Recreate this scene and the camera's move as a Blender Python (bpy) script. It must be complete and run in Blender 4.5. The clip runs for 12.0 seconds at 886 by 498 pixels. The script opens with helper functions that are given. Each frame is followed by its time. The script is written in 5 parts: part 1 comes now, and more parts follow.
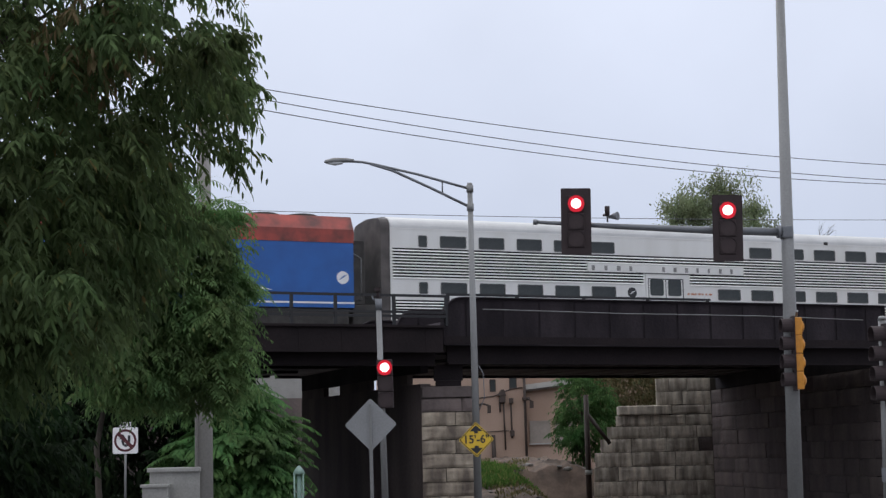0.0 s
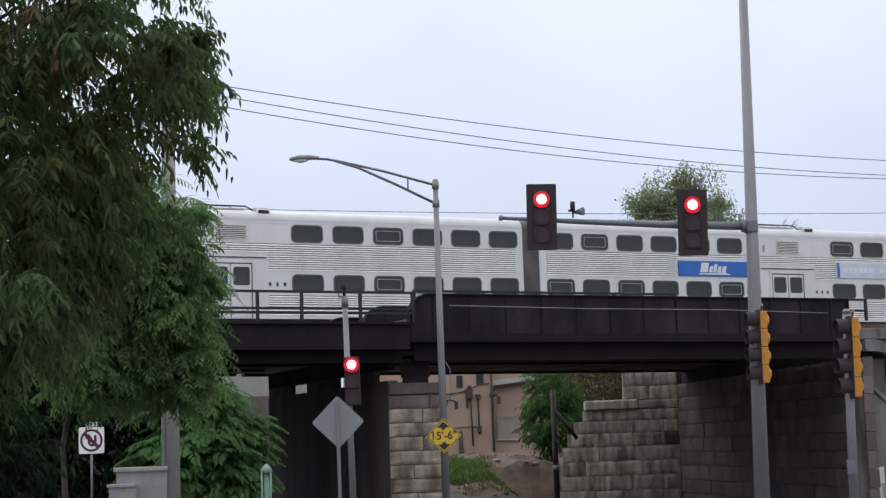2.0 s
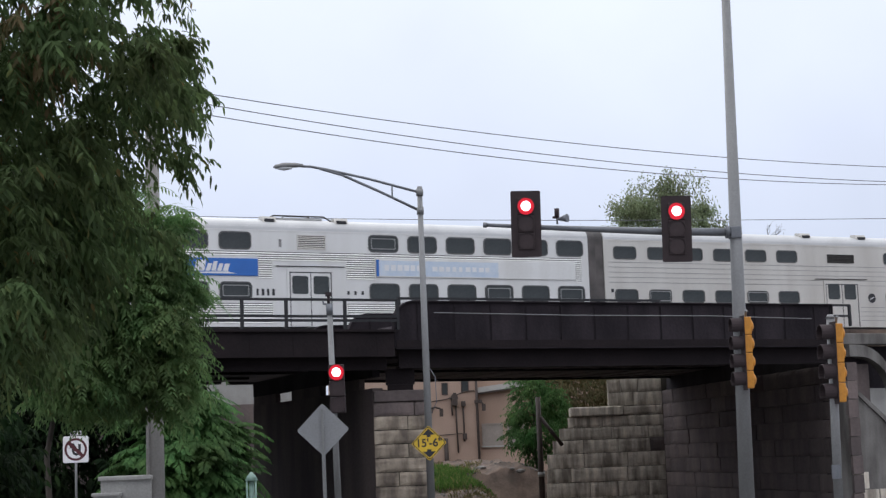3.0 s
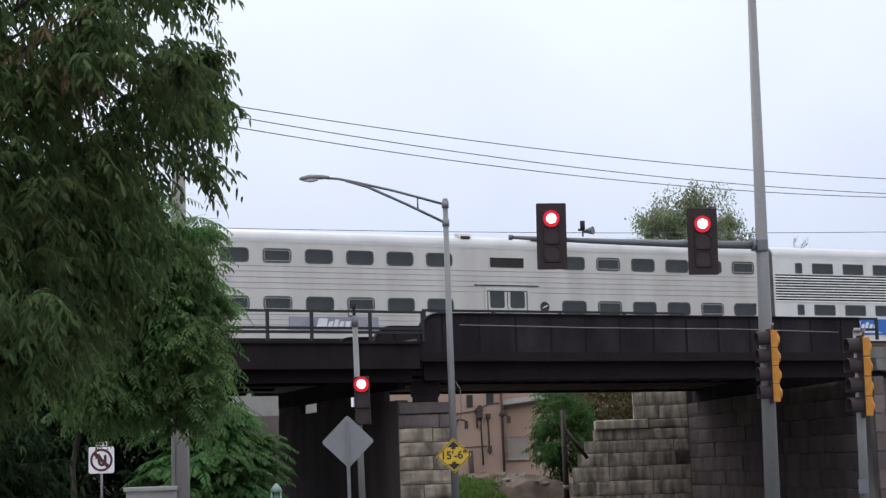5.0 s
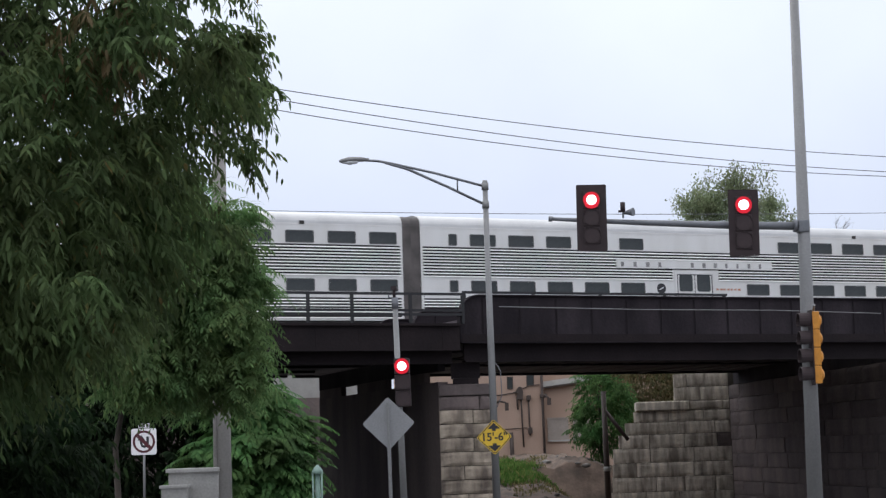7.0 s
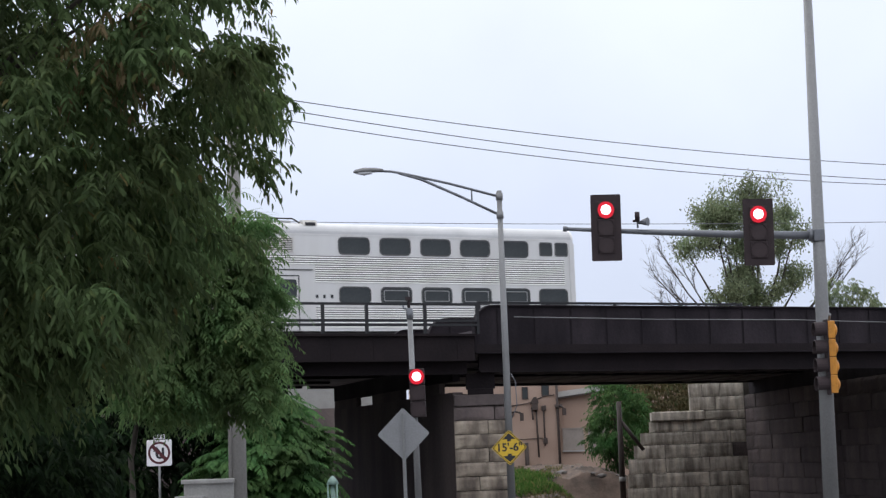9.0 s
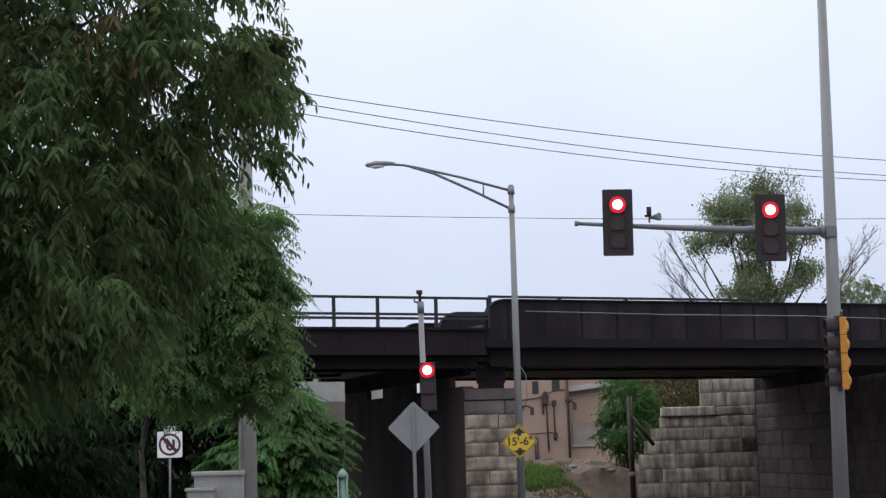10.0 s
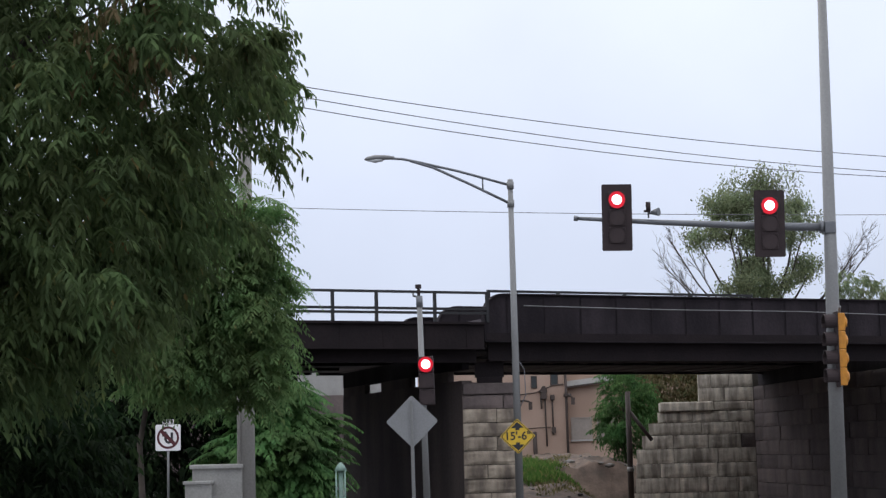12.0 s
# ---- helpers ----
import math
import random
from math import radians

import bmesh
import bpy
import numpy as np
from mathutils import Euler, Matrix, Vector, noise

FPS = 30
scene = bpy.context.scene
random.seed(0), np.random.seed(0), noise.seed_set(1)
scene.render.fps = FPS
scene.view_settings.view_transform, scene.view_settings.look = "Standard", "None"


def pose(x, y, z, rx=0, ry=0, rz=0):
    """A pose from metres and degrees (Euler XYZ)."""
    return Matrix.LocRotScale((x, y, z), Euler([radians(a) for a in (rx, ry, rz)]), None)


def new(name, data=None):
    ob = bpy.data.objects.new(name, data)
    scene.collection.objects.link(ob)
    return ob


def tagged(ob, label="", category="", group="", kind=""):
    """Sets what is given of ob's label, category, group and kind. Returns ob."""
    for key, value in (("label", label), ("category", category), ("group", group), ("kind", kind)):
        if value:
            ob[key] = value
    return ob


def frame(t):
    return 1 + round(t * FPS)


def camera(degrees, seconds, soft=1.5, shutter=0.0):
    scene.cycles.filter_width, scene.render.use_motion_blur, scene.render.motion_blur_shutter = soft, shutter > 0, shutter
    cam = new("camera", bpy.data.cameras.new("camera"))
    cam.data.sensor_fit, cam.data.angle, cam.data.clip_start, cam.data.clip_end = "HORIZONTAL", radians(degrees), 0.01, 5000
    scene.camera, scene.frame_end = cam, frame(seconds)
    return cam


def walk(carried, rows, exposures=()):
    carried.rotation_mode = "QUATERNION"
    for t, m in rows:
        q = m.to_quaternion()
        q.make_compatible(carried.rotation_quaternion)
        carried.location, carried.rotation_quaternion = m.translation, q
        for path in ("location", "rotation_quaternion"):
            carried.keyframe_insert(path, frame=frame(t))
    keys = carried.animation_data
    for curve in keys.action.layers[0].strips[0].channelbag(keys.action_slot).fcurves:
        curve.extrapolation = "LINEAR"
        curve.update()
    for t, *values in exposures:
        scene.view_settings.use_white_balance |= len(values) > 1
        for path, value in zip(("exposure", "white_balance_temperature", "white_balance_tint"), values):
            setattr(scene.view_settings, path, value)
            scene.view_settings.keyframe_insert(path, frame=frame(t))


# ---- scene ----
cam = camera(30.25, 12.0, soft=1.35, shutter=0.06)
EYE = (0.0, 0.0, 1.7)
# seconds, heading, tilt upwards, lean: a camera held by hand on one spot, panning a little
HELD = [
    (0, 0.000, 7.057, -1.250),
    (0.5, -0.076, 7.120, -1.317),
    (1, -0.088, 6.969, -1.486),
    (1.5, -0.582, 6.875, -1.787),
    (2, -1.194, 6.903, -1.837),
    (2.5, -1.558, 6.935, -1.956),
    (3, -1.748, 7.134, -2.117),
    (3.2, -1.631, 7.174, -2.299),
    (4.8, -0.927, 7.718, -1.983),
    (5, -0.869, 7.589, -1.854),
    (5.5, -0.649, 7.474, -1.994),
    (6, -0.196, 7.281, -1.799),
    (6.5, 0.310, 6.998, -1.694),
    (6.7, 0.440, 6.978, -1.746),
    (8.3, 0.711, 7.228, -1.931),
    (8.5, 0.856, 7.211, -1.826),
    (9, 1.055, 7.382, -1.956),
    (9.5, 1.564, 7.213, -1.702),
    (10, 1.462, 7.177, -1.540),
    (10.5, 1.193, 6.820, -1.341),
    (11, 1.345, 7.023, -1.646),
    (11.5, 1.459, 7.083, -1.338),
    (12, 1.432, 6.976, -1.308),
]
walk(cam, [(t, Matrix.Translation(EYE) @ Euler((0, 0, radians(yaw))).to_matrix().to_4x4()
            @ Euler((radians(90 + tilt), 0, 0)).to_matrix().to_4x4()
            @ Euler((0, 0, radians(lean))).to_matrix().to_4x4()) for t, yaw, tilt, lean in HELD],
     exposures=[(0, 0.0), (1.0, 0.08), (2.5, 0.2), (5.5, 0.26), (9.0, 0.27), (10.5, 0.21), (12.0, 0.22)])

# ---- world and sun: an overcast evening sky ----
SUN_HIGH, SUN_TURN = radians(50), radians(200)
world = bpy.data.worlds.new("overcast")
scene.world = world
world.use_nodes = True
wn, wl = world.node_tree.nodes, world.node_tree.links
wn.clear()
w_out, w_bg = wn.new("ShaderNodeOutputWorld"), wn.new("ShaderNodeBackground")
w_sky = wn.new("ShaderNodeTexSky")
w_sky.sky_type, w_sky.sun_disc = "NISHITA", False
w_sky.sun_elevation, w_sky.sun_rotation = SUN_HIGH, SUN_TURN
w_co, w_sep = wn.new("ShaderNodeTexCoord"), wn.new("ShaderNodeSeparateXYZ")
w_grad, w_ramp = wn.new("ShaderNodeMapRange"), wn.new("ShaderNodeValToRGB")
w_noise, w_mix, w_cloud = wn.new("ShaderNodeTexNoise"), wn.new("ShaderNodeMix"), wn.new("ShaderNodeMix")
w_grad.inputs["From Min"].default_value, w_grad.inputs["From Max"].default_value = 0.0, 1.0
w_ramp.color_ramp.elements[0].color = (5.35, 5.95, 7.6, 1)
w_ramp.color_ramp.elements[1].color = (19.0, 19.6, 20.8, 1)
mid = w_ramp.color_ramp.elements.new(0.26)
mid.color = (8.7, 9.35, 11.1, 1)
w_noise.inputs["Scale"].default_value, w_noise.inputs["Detail"].default_value = 6.0, 5
w_cloud.data_type = w_mix.data_type = "RGBA"
w_cloud.blend_type = "MULTIPLY"
w_cloud.inputs["Factor"].default_value = 0.20
w_mix.inputs["Factor"].default_value = 0.94
wl.new(w_co.outputs["Generated"], w_sep.inputs[0])
wl.new(w_sep.outputs["Z"], w_grad.inputs["Value"])
wl.new(w_grad.outputs[0], w_ramp.inputs[0])
wl.new(w_co.outputs["Generated"], w_noise.inputs["Vector"])
wl.new(w_ramp.outputs[0], w_cloud.inputs["A"])
wl.new(w_noise.outputs["Fac"], w_cloud.inputs["B"])
wl.new(w_sky.outputs[0], w_mix.inputs["A"])
wl.new(w_cloud.outputs["Result"], w_mix.inputs["B"])
wl.new(w_mix.outputs["Result"], w_bg.inputs["Color"])
wl.new(w_bg.outputs[0], w_out.inputs[0])
w_bg.inputs["Strength"].default_value = 0.1
sun = new("sun", bpy.data.lights.new("sun", "SUN"))
sun.data.energy, sun.data.angle, sun.data.color = 0.6, radians(40), (1.0, 0.97, 0.93)
sun.matrix_world = Euler((radians(40), 0, radians(-160))).to_matrix().to_4x4()
scene.view_settings.exposure = 0.0


# ---- materials ----
def material(name, base, rough=0.6, metal=0.0, dark=None, scale=3.0, amount=0.5, fine=40.0, bump=0.15, island=0.0,
             piece=0.0, streak=0.0, spec=0.5):
    """A surface with broad stains (dark), fine grain and relief; island or piece vary it from leaf to leaf or stone to stone."""
    m = bpy.data.materials.new(name)
    m.use_nodes = True
    nt = m.node_tree
    b = nt.nodes["Principled BSDF"]
    b.inputs["Roughness"].default_value, b.inputs["Metallic"].default_value = rough, metal
    b.inputs["Specular IOR Level"].default_value = spec
    co = nt.nodes.new("ShaderNodeTexCoord")
    broad, grain = nt.nodes.new("ShaderNodeTexNoise"), nt.nodes.new("ShaderNodeTexNoise")
    broad.inputs["Scale"].default_value, broad.inputs["Detail"].default_value = scale, 6
    grain.inputs["Scale"].default_value, grain.inputs["Detail"].default_value = fine, 4
    vec = co.outputs["Object"]
    if piece:
        info, shift, far = nt.nodes.new("ShaderNodeObjectInfo"), nt.nodes.new("ShaderNodeVectorMath"), nt.nodes.new("ShaderNodeVectorMath")
        far.operation = "SCALE"
        far.inputs["Vector"].default_value = (37.0, 21.0, 53.0)
        nt.links.new(info.outputs["Random"], far.inputs["Scale"])
        nt.links.new(vec, shift.inputs[0])
        nt.links.new(far.outputs[0], shift.inputs[1])
        vec = shift.outputs[0]
    if streak:
        mp = nt.nodes.new("ShaderNodeMapping")
        mp.inputs["Scale"].default_value = (1, 1, streak)
        nt.links.new(vec, mp.inputs["Vector"])
        nt.links.new(mp.outputs[0], broad.inputs["Vector"])
    else:
        nt.links.new(vec, broad.inputs["Vector"])
    nt.links.new(vec, grain.inputs["Vector"])
    ramp = nt.nodes.new("ShaderNodeValToRGB")
    ramp.color_ramp.elements[0].position, ramp.color_ramp.elements[1].position = 0.36, 0.66
    d = dark or [c * 0.55 for c in base]
    ramp.color_ramp.elements[0].color = (*[c + (e - c) * amount for c, e in zip(base, d)], 1)
    ramp.color_ramp.elements[1].color = (*base, 1)
    nt.links.new(broad.outputs["Fac"], ramp.inputs[0])
    mix = nt.nodes.new("ShaderNodeMix")
    mix.data_type, mix.blend_type = "RGBA", "OVERLAY"
    mix.inputs["Factor"].default_value = 0.24
    nt.links.new(ramp.outputs[0], mix.inputs["A"])
    nt.links.new(grain.outputs["Fac"], mix.inputs["B"])
    out = mix.outputs["Result"]
    if island or piece:
        src = nt.nodes.new("ShaderNodeNewGeometry" if island else "ShaderNodeObjectInfo")
        rnd = src.outputs["Random Per Island" if island else "Random"]
        hsv, mr = nt.nodes.new("ShaderNodeHueSaturation"), nt.nodes.new("ShaderNodeMapRange")
        k = island or piece
        mr.inputs["To Min"].default_value, mr.inputs["To Max"].default_value = 1 - k, 1 + k
        nt.links.new(rnd, mr.inputs["Value"])
        nt.links.new(mr.outputs[0], hsv.inputs["Value"])
        nt.links.new(out, hsv.inputs["Color"])
        out = hsv.outputs[0]
    nt.links.new(out, b.inputs["Base Color"])
    if bump:
        bp = nt.nodes.new("ShaderNodeBump")
        bp.inputs["Strength"].default_value, bp.inputs["Distance"].default_value = bump, 0.02
        nt.links.new(grain.outputs["Fac"], bp.inputs["Height"])
        nt.links.new(bp.outputs[0], b.inputs["Normal"])
    return m


def leaf_material(name, stops, rough=0.55, clump=0.0, size=1.4):
    """Leaves: the colour changes from leaf to leaf along stops, with light passing through."""
    m = bpy.data.materials.new(name)
    m.use_nodes = True
    nt = m.node_tree
    b = nt.nodes["Principled BSDF"]
    geo, ramp = nt.nodes.new("ShaderNodeNewGeometry"), nt.nodes.new("ShaderNodeValToRGB")
    els = ramp.color_ramp.elements
    els[0].position, els[0].color = stops[0][0], (*stops[0][1], 1)
    els[1].position, els[1].color = stops[-1][0], (*stops[-1][1], 1)
    for p, c in stops[1:-1]:
        els.new(p).color = (*c, 1)
    nt.links.new(geo.outputs["Random Per Island"], ramp.inputs[0])
    out = ramp.outputs[0]
    b.inputs["Specular IOR Level"].default_value = 0.25
    if clump:
        co, broad, hsv = nt.nodes.new("ShaderNodeTexCoord"), nt.nodes.new("ShaderNodeTexNoise"), nt.nodes.new("ShaderNodeHueSaturation")
        value, hue = nt.nodes.new("ShaderNodeMapRange"), nt.nodes.new("ShaderNodeMapRange")
        broad.inputs["Scale"].default_value, broad.inputs["Detail"].default_value = size, 3
        nt.links.new(co.outputs["Object"], broad.inputs["Vector"])
        for mr, sock, lo, hi, o in ((value, "Value", 1 - clump, 1 + clump, "Fac"), (hue, "Hue", 0.475, 0.525, "Color")):
            mr.inputs["From Min"].default_value, mr.inputs["From Max"].default_value = 0.33, 0.67
            mr.inputs["To Min"].default_value, mr.inputs["To Max"].default_value = lo, hi
            nt.links.new(broad.outputs[o], mr.inputs["Value"])
            nt.links.new(mr.outputs[0], hsv.inputs[sock])
        nt.links.new(out, hsv.inputs["Color"])
        out = hsv.outputs[0]
    nt.links.new(out, b.inputs["Base Color"])
    b.inputs["Roughness"].default_value = rough
    tr, mx = nt.nodes.new("ShaderNodeBsdfTranslucent"), nt.nodes.new("ShaderNodeMixShader")
    nt.links.new(out, tr.inputs["Color"])
    mx.inputs[0].default_value = 0.48
    nt.links.new(b.outputs[0], mx.inputs[1])
    nt.links.new(tr.outputs[0], mx.inputs[2])
    nt.links.new(mx.outputs[0], nt.nodes["Material Output"].inputs["Surface"])
    return m


def glowing(name, color, strength):
    m = bpy.data.materials.new(name)
    m.use_nodes = True
    b = m.node_tree.nodes["Principled BSDF"]
    b.inputs["Base Color"].default_value = (*[c * 0.08 for c in color], 1)
    b.inputs["Emission Color"].default_value = (*color, 1)
    b.inputs["Emission Strength"].default_value = strength
    return m


STEEL = material("stainless_steel", (0.70, 0.69, 0.665), 0.42, 0.35, (0.55, 0.53, 0.49), 1.2, 0.5, 30, 0.03, streak=0.15)
STEEL_OLD = material("dull_stainless_steel", (0.60, 0.575, 0.53), 0.5, 0.3, (0.43, 0.40, 0.36), 1.0, 0.6, 30, 0.03, streak=0.15)
RIB = material("fluted_stainless_steel", (0.90, 0.89, 0.86), 0.35, 0.1, (0.80, 0.78, 0.74), 0.8, 0.4, 30, 0.02)
GLASS = material("tinted_window_glass", (0.052, 0.058, 0.058), 0.12, 0, (0.02, 0.025, 0.025), 0.7, 0.6, 12, 0.0, spec=0.32)
GASKET = material("window_gasket", (0.10, 0.098, 0.094), 0.5, 0.4, None, 4, 0.5, 50, 0.05)
GASKET_PALE = material("worn_aluminium_sash", (0.30, 0.295, 0.285), 0.5, 0.3, None, 4, 0.5, 50, 0.05)
FADED_BOARD = material("faded_violet_board", (0.20, 0.195, 0.25), 0.5, 0, (0.32, 0.31, 0.34), 1.6, 0.8, 30, 0.02)
RUBBER = material("grimy_diaphragm", (0.11, 0.096, 0.09), 0.75, 0, (0.045, 0.04, 0.038), 1.5, 0.8, 30, 0.2)
UNDER = material("underframe_grime", (0.05, 0.046, 0.042), 0.8, 0.1, (0.02, 0.018, 0.016), 3, 0.8, 40, 0.3)
WHEEL = material("wheel_steel", (0.16, 0.13, 0.11), 0.5, 0.8, (0.06, 0.05, 0.04), 5, 0.7, 40, 0.1)
BLUE = material("blue_enamel", (0.02, 0.14, 0.48), 0.38, 0, (0.015, 0.10, 0.36), 1.2, 0.6, 40, 0.03)
LOCO_BLUE = material("locomotive_blue", (0.012, 0.10, 0.36), 0.38, 0, (0.01, 0.07, 0.25), 1.2, 0.7, 40, 0.04)
LOCO_RED = material("locomotive_orange_red", (0.40, 0.062, 0.042), 0.5, 0, (0.07, 0.025, 0.022), 1.1, 0.9, 40, 0.06)
WHITE = material("white_enamel", (0.74, 0.74, 0.74), 0.45, 0, (0.6, 0.6, 0.6), 2, 0.5, 40, 0.02)
PALE_BLUE = material("faded_pale_blue_print", (0.46, 0.55, 0.66), 0.5, 0, (0.6, 0.64, 0.68), 2, 0.7, 30, 0.02)
INK = material("dark_lettering", (0.022, 0.022, 0.025), 0.6, 0, None, 5, 0.4, 50, 0.02)
INK_FADED = material("faded_lettering", (0.15, 0.145, 0.14), 0.6, 0, (0.3, 0.29, 0.28), 3, 0.7, 50, 0.02)
ORANGE_INK = material("faded_orange_lettering", (0.50, 0.22, 0.13), 0.6, 0, None, 5, 0.4, 50, 0.02)
GIRDER = material("weathered_black_girder", (0.035, 0.028, 0.032), 0.9, 0.0, (0.014, 0.011, 0.0135), 0.9, 1.0, 11, 0.6, streak=0.35, spec=0.2)
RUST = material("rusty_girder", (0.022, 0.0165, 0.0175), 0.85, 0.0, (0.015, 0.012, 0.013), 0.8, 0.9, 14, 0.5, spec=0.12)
UNDERSIDE = material("rusty_underside", (0.11, 0.092, 0.098), 0.9, 0, (0.08, 0.067, 0.072), 0.8, 0.8, 14, 0.4)
STEEL_ROOF = material("dull_roof_steel", (0.50, 0.495, 0.49), 0.45, 0.25, (0.40, 0.395, 0.39), 0.8, 0.7, 30, 0.03, streak=0.2)
RAIL_BLACK = material("black_rail_paint", (0.02, 0.02, 0.022), 0.6, 0.2, None, 5, 0.5, 40, 0.1)
# dark reflections and shade between the ribs are painted in with these two colours
GROOVE = material("shade_dark_groove", (0.02, 0.019, 0.018), 0.8, 0.0, (0.012, 0.011, 0.011), 1, 0.6, 30, 0.02)
GROOVE_FINE = material("shade_dark_fine_groove", (0.04, 0.038, 0.036), 0.6, 0.2, (0.16, 0.15, 0.14), 1, 0.6, 30, 0.02)
STONE = material("sooty_limestone", (0.64, 0.57, 0.475), 0.9, 0, (0.20, 0.17, 0.14), 3.4, 0.95, 9, 0.5, piece=0.16, streak=0.16)
STONE_TAN = material("tan_limestone", (0.42, 0.35, 0.27), 0.9, 0, (0.115, 0.09, 0.072), 2.2, 0.95, 9, 0.6, piece=0.14, streak=0.3)
STONE_JOINT = material("recessed_mortar", (0.075, 0.066, 0.056), 0.95, 0, None, 3, 0.6, 30, 0.5)
# sooty stone; the shade under the bridge is put into its colour too
STONE_SOOT_SHADE = material("sooty_shaded_stone", (0.165, 0.128, 0.119), 0.95, 0, (0.09, 0.073, 0.07), 1.1, 0.9, 9, 0.6, piece=0.16, streak=0.22)
CONCRETE = material("weathered_concrete", (0.23, 0.215, 0.20), 0.9, 0, (0.075, 0.067, 0.06), 1.3, 0.95, 20, 0.35, streak=0.3)
CONCRETE_PALE = material("pale_concrete", (0.36, 0.35, 0.33), 0.85, 0, (0.24, 0.23, 0.215), 1.5, 0.6, 25, 0.25)
GALV = material("galvanised_steel", (0.225, 0.223, 0.22), 0.55, 0.25, (0.17, 0.168, 0.165), 3, 0.6, 30, 0.05, streak=0.2)
GALV_DARK = material("dull_aluminium", (0.16, 0.166, 0.178), 0.5, 0.3, (0.12, 0.122, 0.13), 3, 0.6, 30, 0.05)
SIGN_BACK = material("bare_aluminium_sign_back", (0.25, 0.25, 0.255), 0.6, 0.2, (0.21, 0.21, 0.21), 4, 0.5, 30, 0.03)
# flare from the red lamps is put into this black paint as a red tint
SIGNAL_BLACK = material("glow_tinted_black_paint", (0.036, 0.023, 0.024), 0.85, 0, (0.022, 0.014, 0.015), 6, 0.7, 40, 0.1)
SIGNAL_YELLOW = material("signal_yellow_paint", (0.60, 0.25, 0.025), 0.5, 0, (0.40, 0.16, 0.018), 6, 0.6, 40, 0.05)
# same red tint, kept lighter to offset the shade inside the hood
LENS_OFF = material("unlit_signal_lens", (0.042, 0.027, 0.028), 0.8, 0, None, 9, 0.5, 60, 0.05)
LENS_RED = glowing("lit_red_lens", (1.0, 0.30, 0.32), 8.0)
# the red halo round the lit lens, put in as a glowing ring
LENS_GLOW = glowing("lit_red_lens_glow", (1.0, 0.003, 0.03), 0.55)
SIGN_YELLOW = material("yellow_sign_sheeting", (0.72, 0.47, 0.03), 0.45, 0, (0.55, 0.34, 0.03), 4, 0.5, 60, 0.02)
SIGN_WHITE = material("white_sign_sheeting", (0.86, 0.85, 0.84), 0.45, 0, (0.6, 0.58, 0.57), 4, 0.5, 60, 0.02)
SIGN_RED = material("red_sign_ink", (0.085, 0.01, 0.015), 0.5, 0, None, 4, 0.4, 60, 0.02)
WOOD_POLE = material("greyed_pole", (0.30, 0.285, 0.265), 0.85, 0, (0.19, 0.178, 0.165), 2, 0.7, 25, 0.3, streak=0.1)
WIRE = material("weathered_cable", (0.15, 0.15, 0.165), 0.6)
LAMP_GLASS = material("lamp_lens", (0.62, 0.63, 0.64), 0.2)
STUCCO = material("pinkish_stucco", (0.42, 0.30, 0.235), 0.9, 0, (0.33, 0.225, 0.17), 0.35, 0.8, 18, 0.2)
STUCCO_TRIM = material("grey_roof_trim", (0.42, 0.40, 0.37), 0.8, 0, None, 2, 0.4, 20, 0.1)
BOARDED = material("boarded_window", (0.33, 0.285, 0.25), 0.85, 0, None, 2, 0.4, 20, 0.1)
PIPE = material("brown_downpipe", (0.06, 0.042, 0.035), 0.7)
BARK = material("dark_bark", (0.075, 0.06, 0.048), 0.95, 0, (0.03, 0.025, 0.02), 3, 0.8, 18, 0.9)
ASPHALT = material("aged_asphalt", (0.13, 0.126, 0.122), 0.9, 0, (0.085, 0.082, 0.08), 0.5, 0.8, 60, 0.5)
ROAD = material("dark_wet_asphalt", (0.075, 0.066, 0.060), 0.8, 0, (0.045, 0.04, 0.037), 0.6, 0.8, 60, 0.4)
GRAVEL = material("dirt_and_gravel", (0.16, 0.112, 0.085), 0.95, 0, (0.05, 0.037, 0.03), 1.2, 0.8, 8, 1.0)
GRASS = leaf_material("grass_blades", [(0, (0.06, 0.13, 0.025)), (0.7, (0.11, 0.20, 0.045)), (1, (0.22, 0.22, 0.08))], 0.8)
LEAF_DARK = leaf_material("dark_drooping_leaves", [(0, (0.070, 0.102, 0.041)), (0.55, (0.083, 0.120, 0.046)),
                          (0.965, (0.098, 0.139, 0.053)), (0.99, (0.12, 0.14, 0.045)), (1, (0.18, 0.11, 0.045))], 0.9, 0.45, 1.5)
# deep shade under the tree is put into these near-black leaf colours
LEAF_UNDER_TREE = leaf_material("shade_dark_leaves", [(0, (0.011, 0.022, 0.009)), (0.6, (0.016, 0.031, 0.012)), (1, (0.025, 0.046, 0.016))], 0.9, 0.4, 1.2)
LEAF_MID = leaf_material("feathery_green_leaves", [(0, (0.06, 0.125, 0.042)), (0.6, (0.075, 0.150, 0.047)), (1, (0.10, 0.19, 0.06))], 0.85, 0.45, 0.9)
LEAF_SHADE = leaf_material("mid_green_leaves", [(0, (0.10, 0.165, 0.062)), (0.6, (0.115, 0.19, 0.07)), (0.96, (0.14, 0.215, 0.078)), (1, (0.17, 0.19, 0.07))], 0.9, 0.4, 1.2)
# distance haze is put into these paler leaf colours
LEAF_FAR_HAZE = leaf_material("haze_paled_leaves", [(0, (0.17, 0.205, 0.115)), (0.6, (0.21, 0.25, 0.14)), (1, (0.26, 0.29, 0.165))], 0.8, 0.35, 0.6)
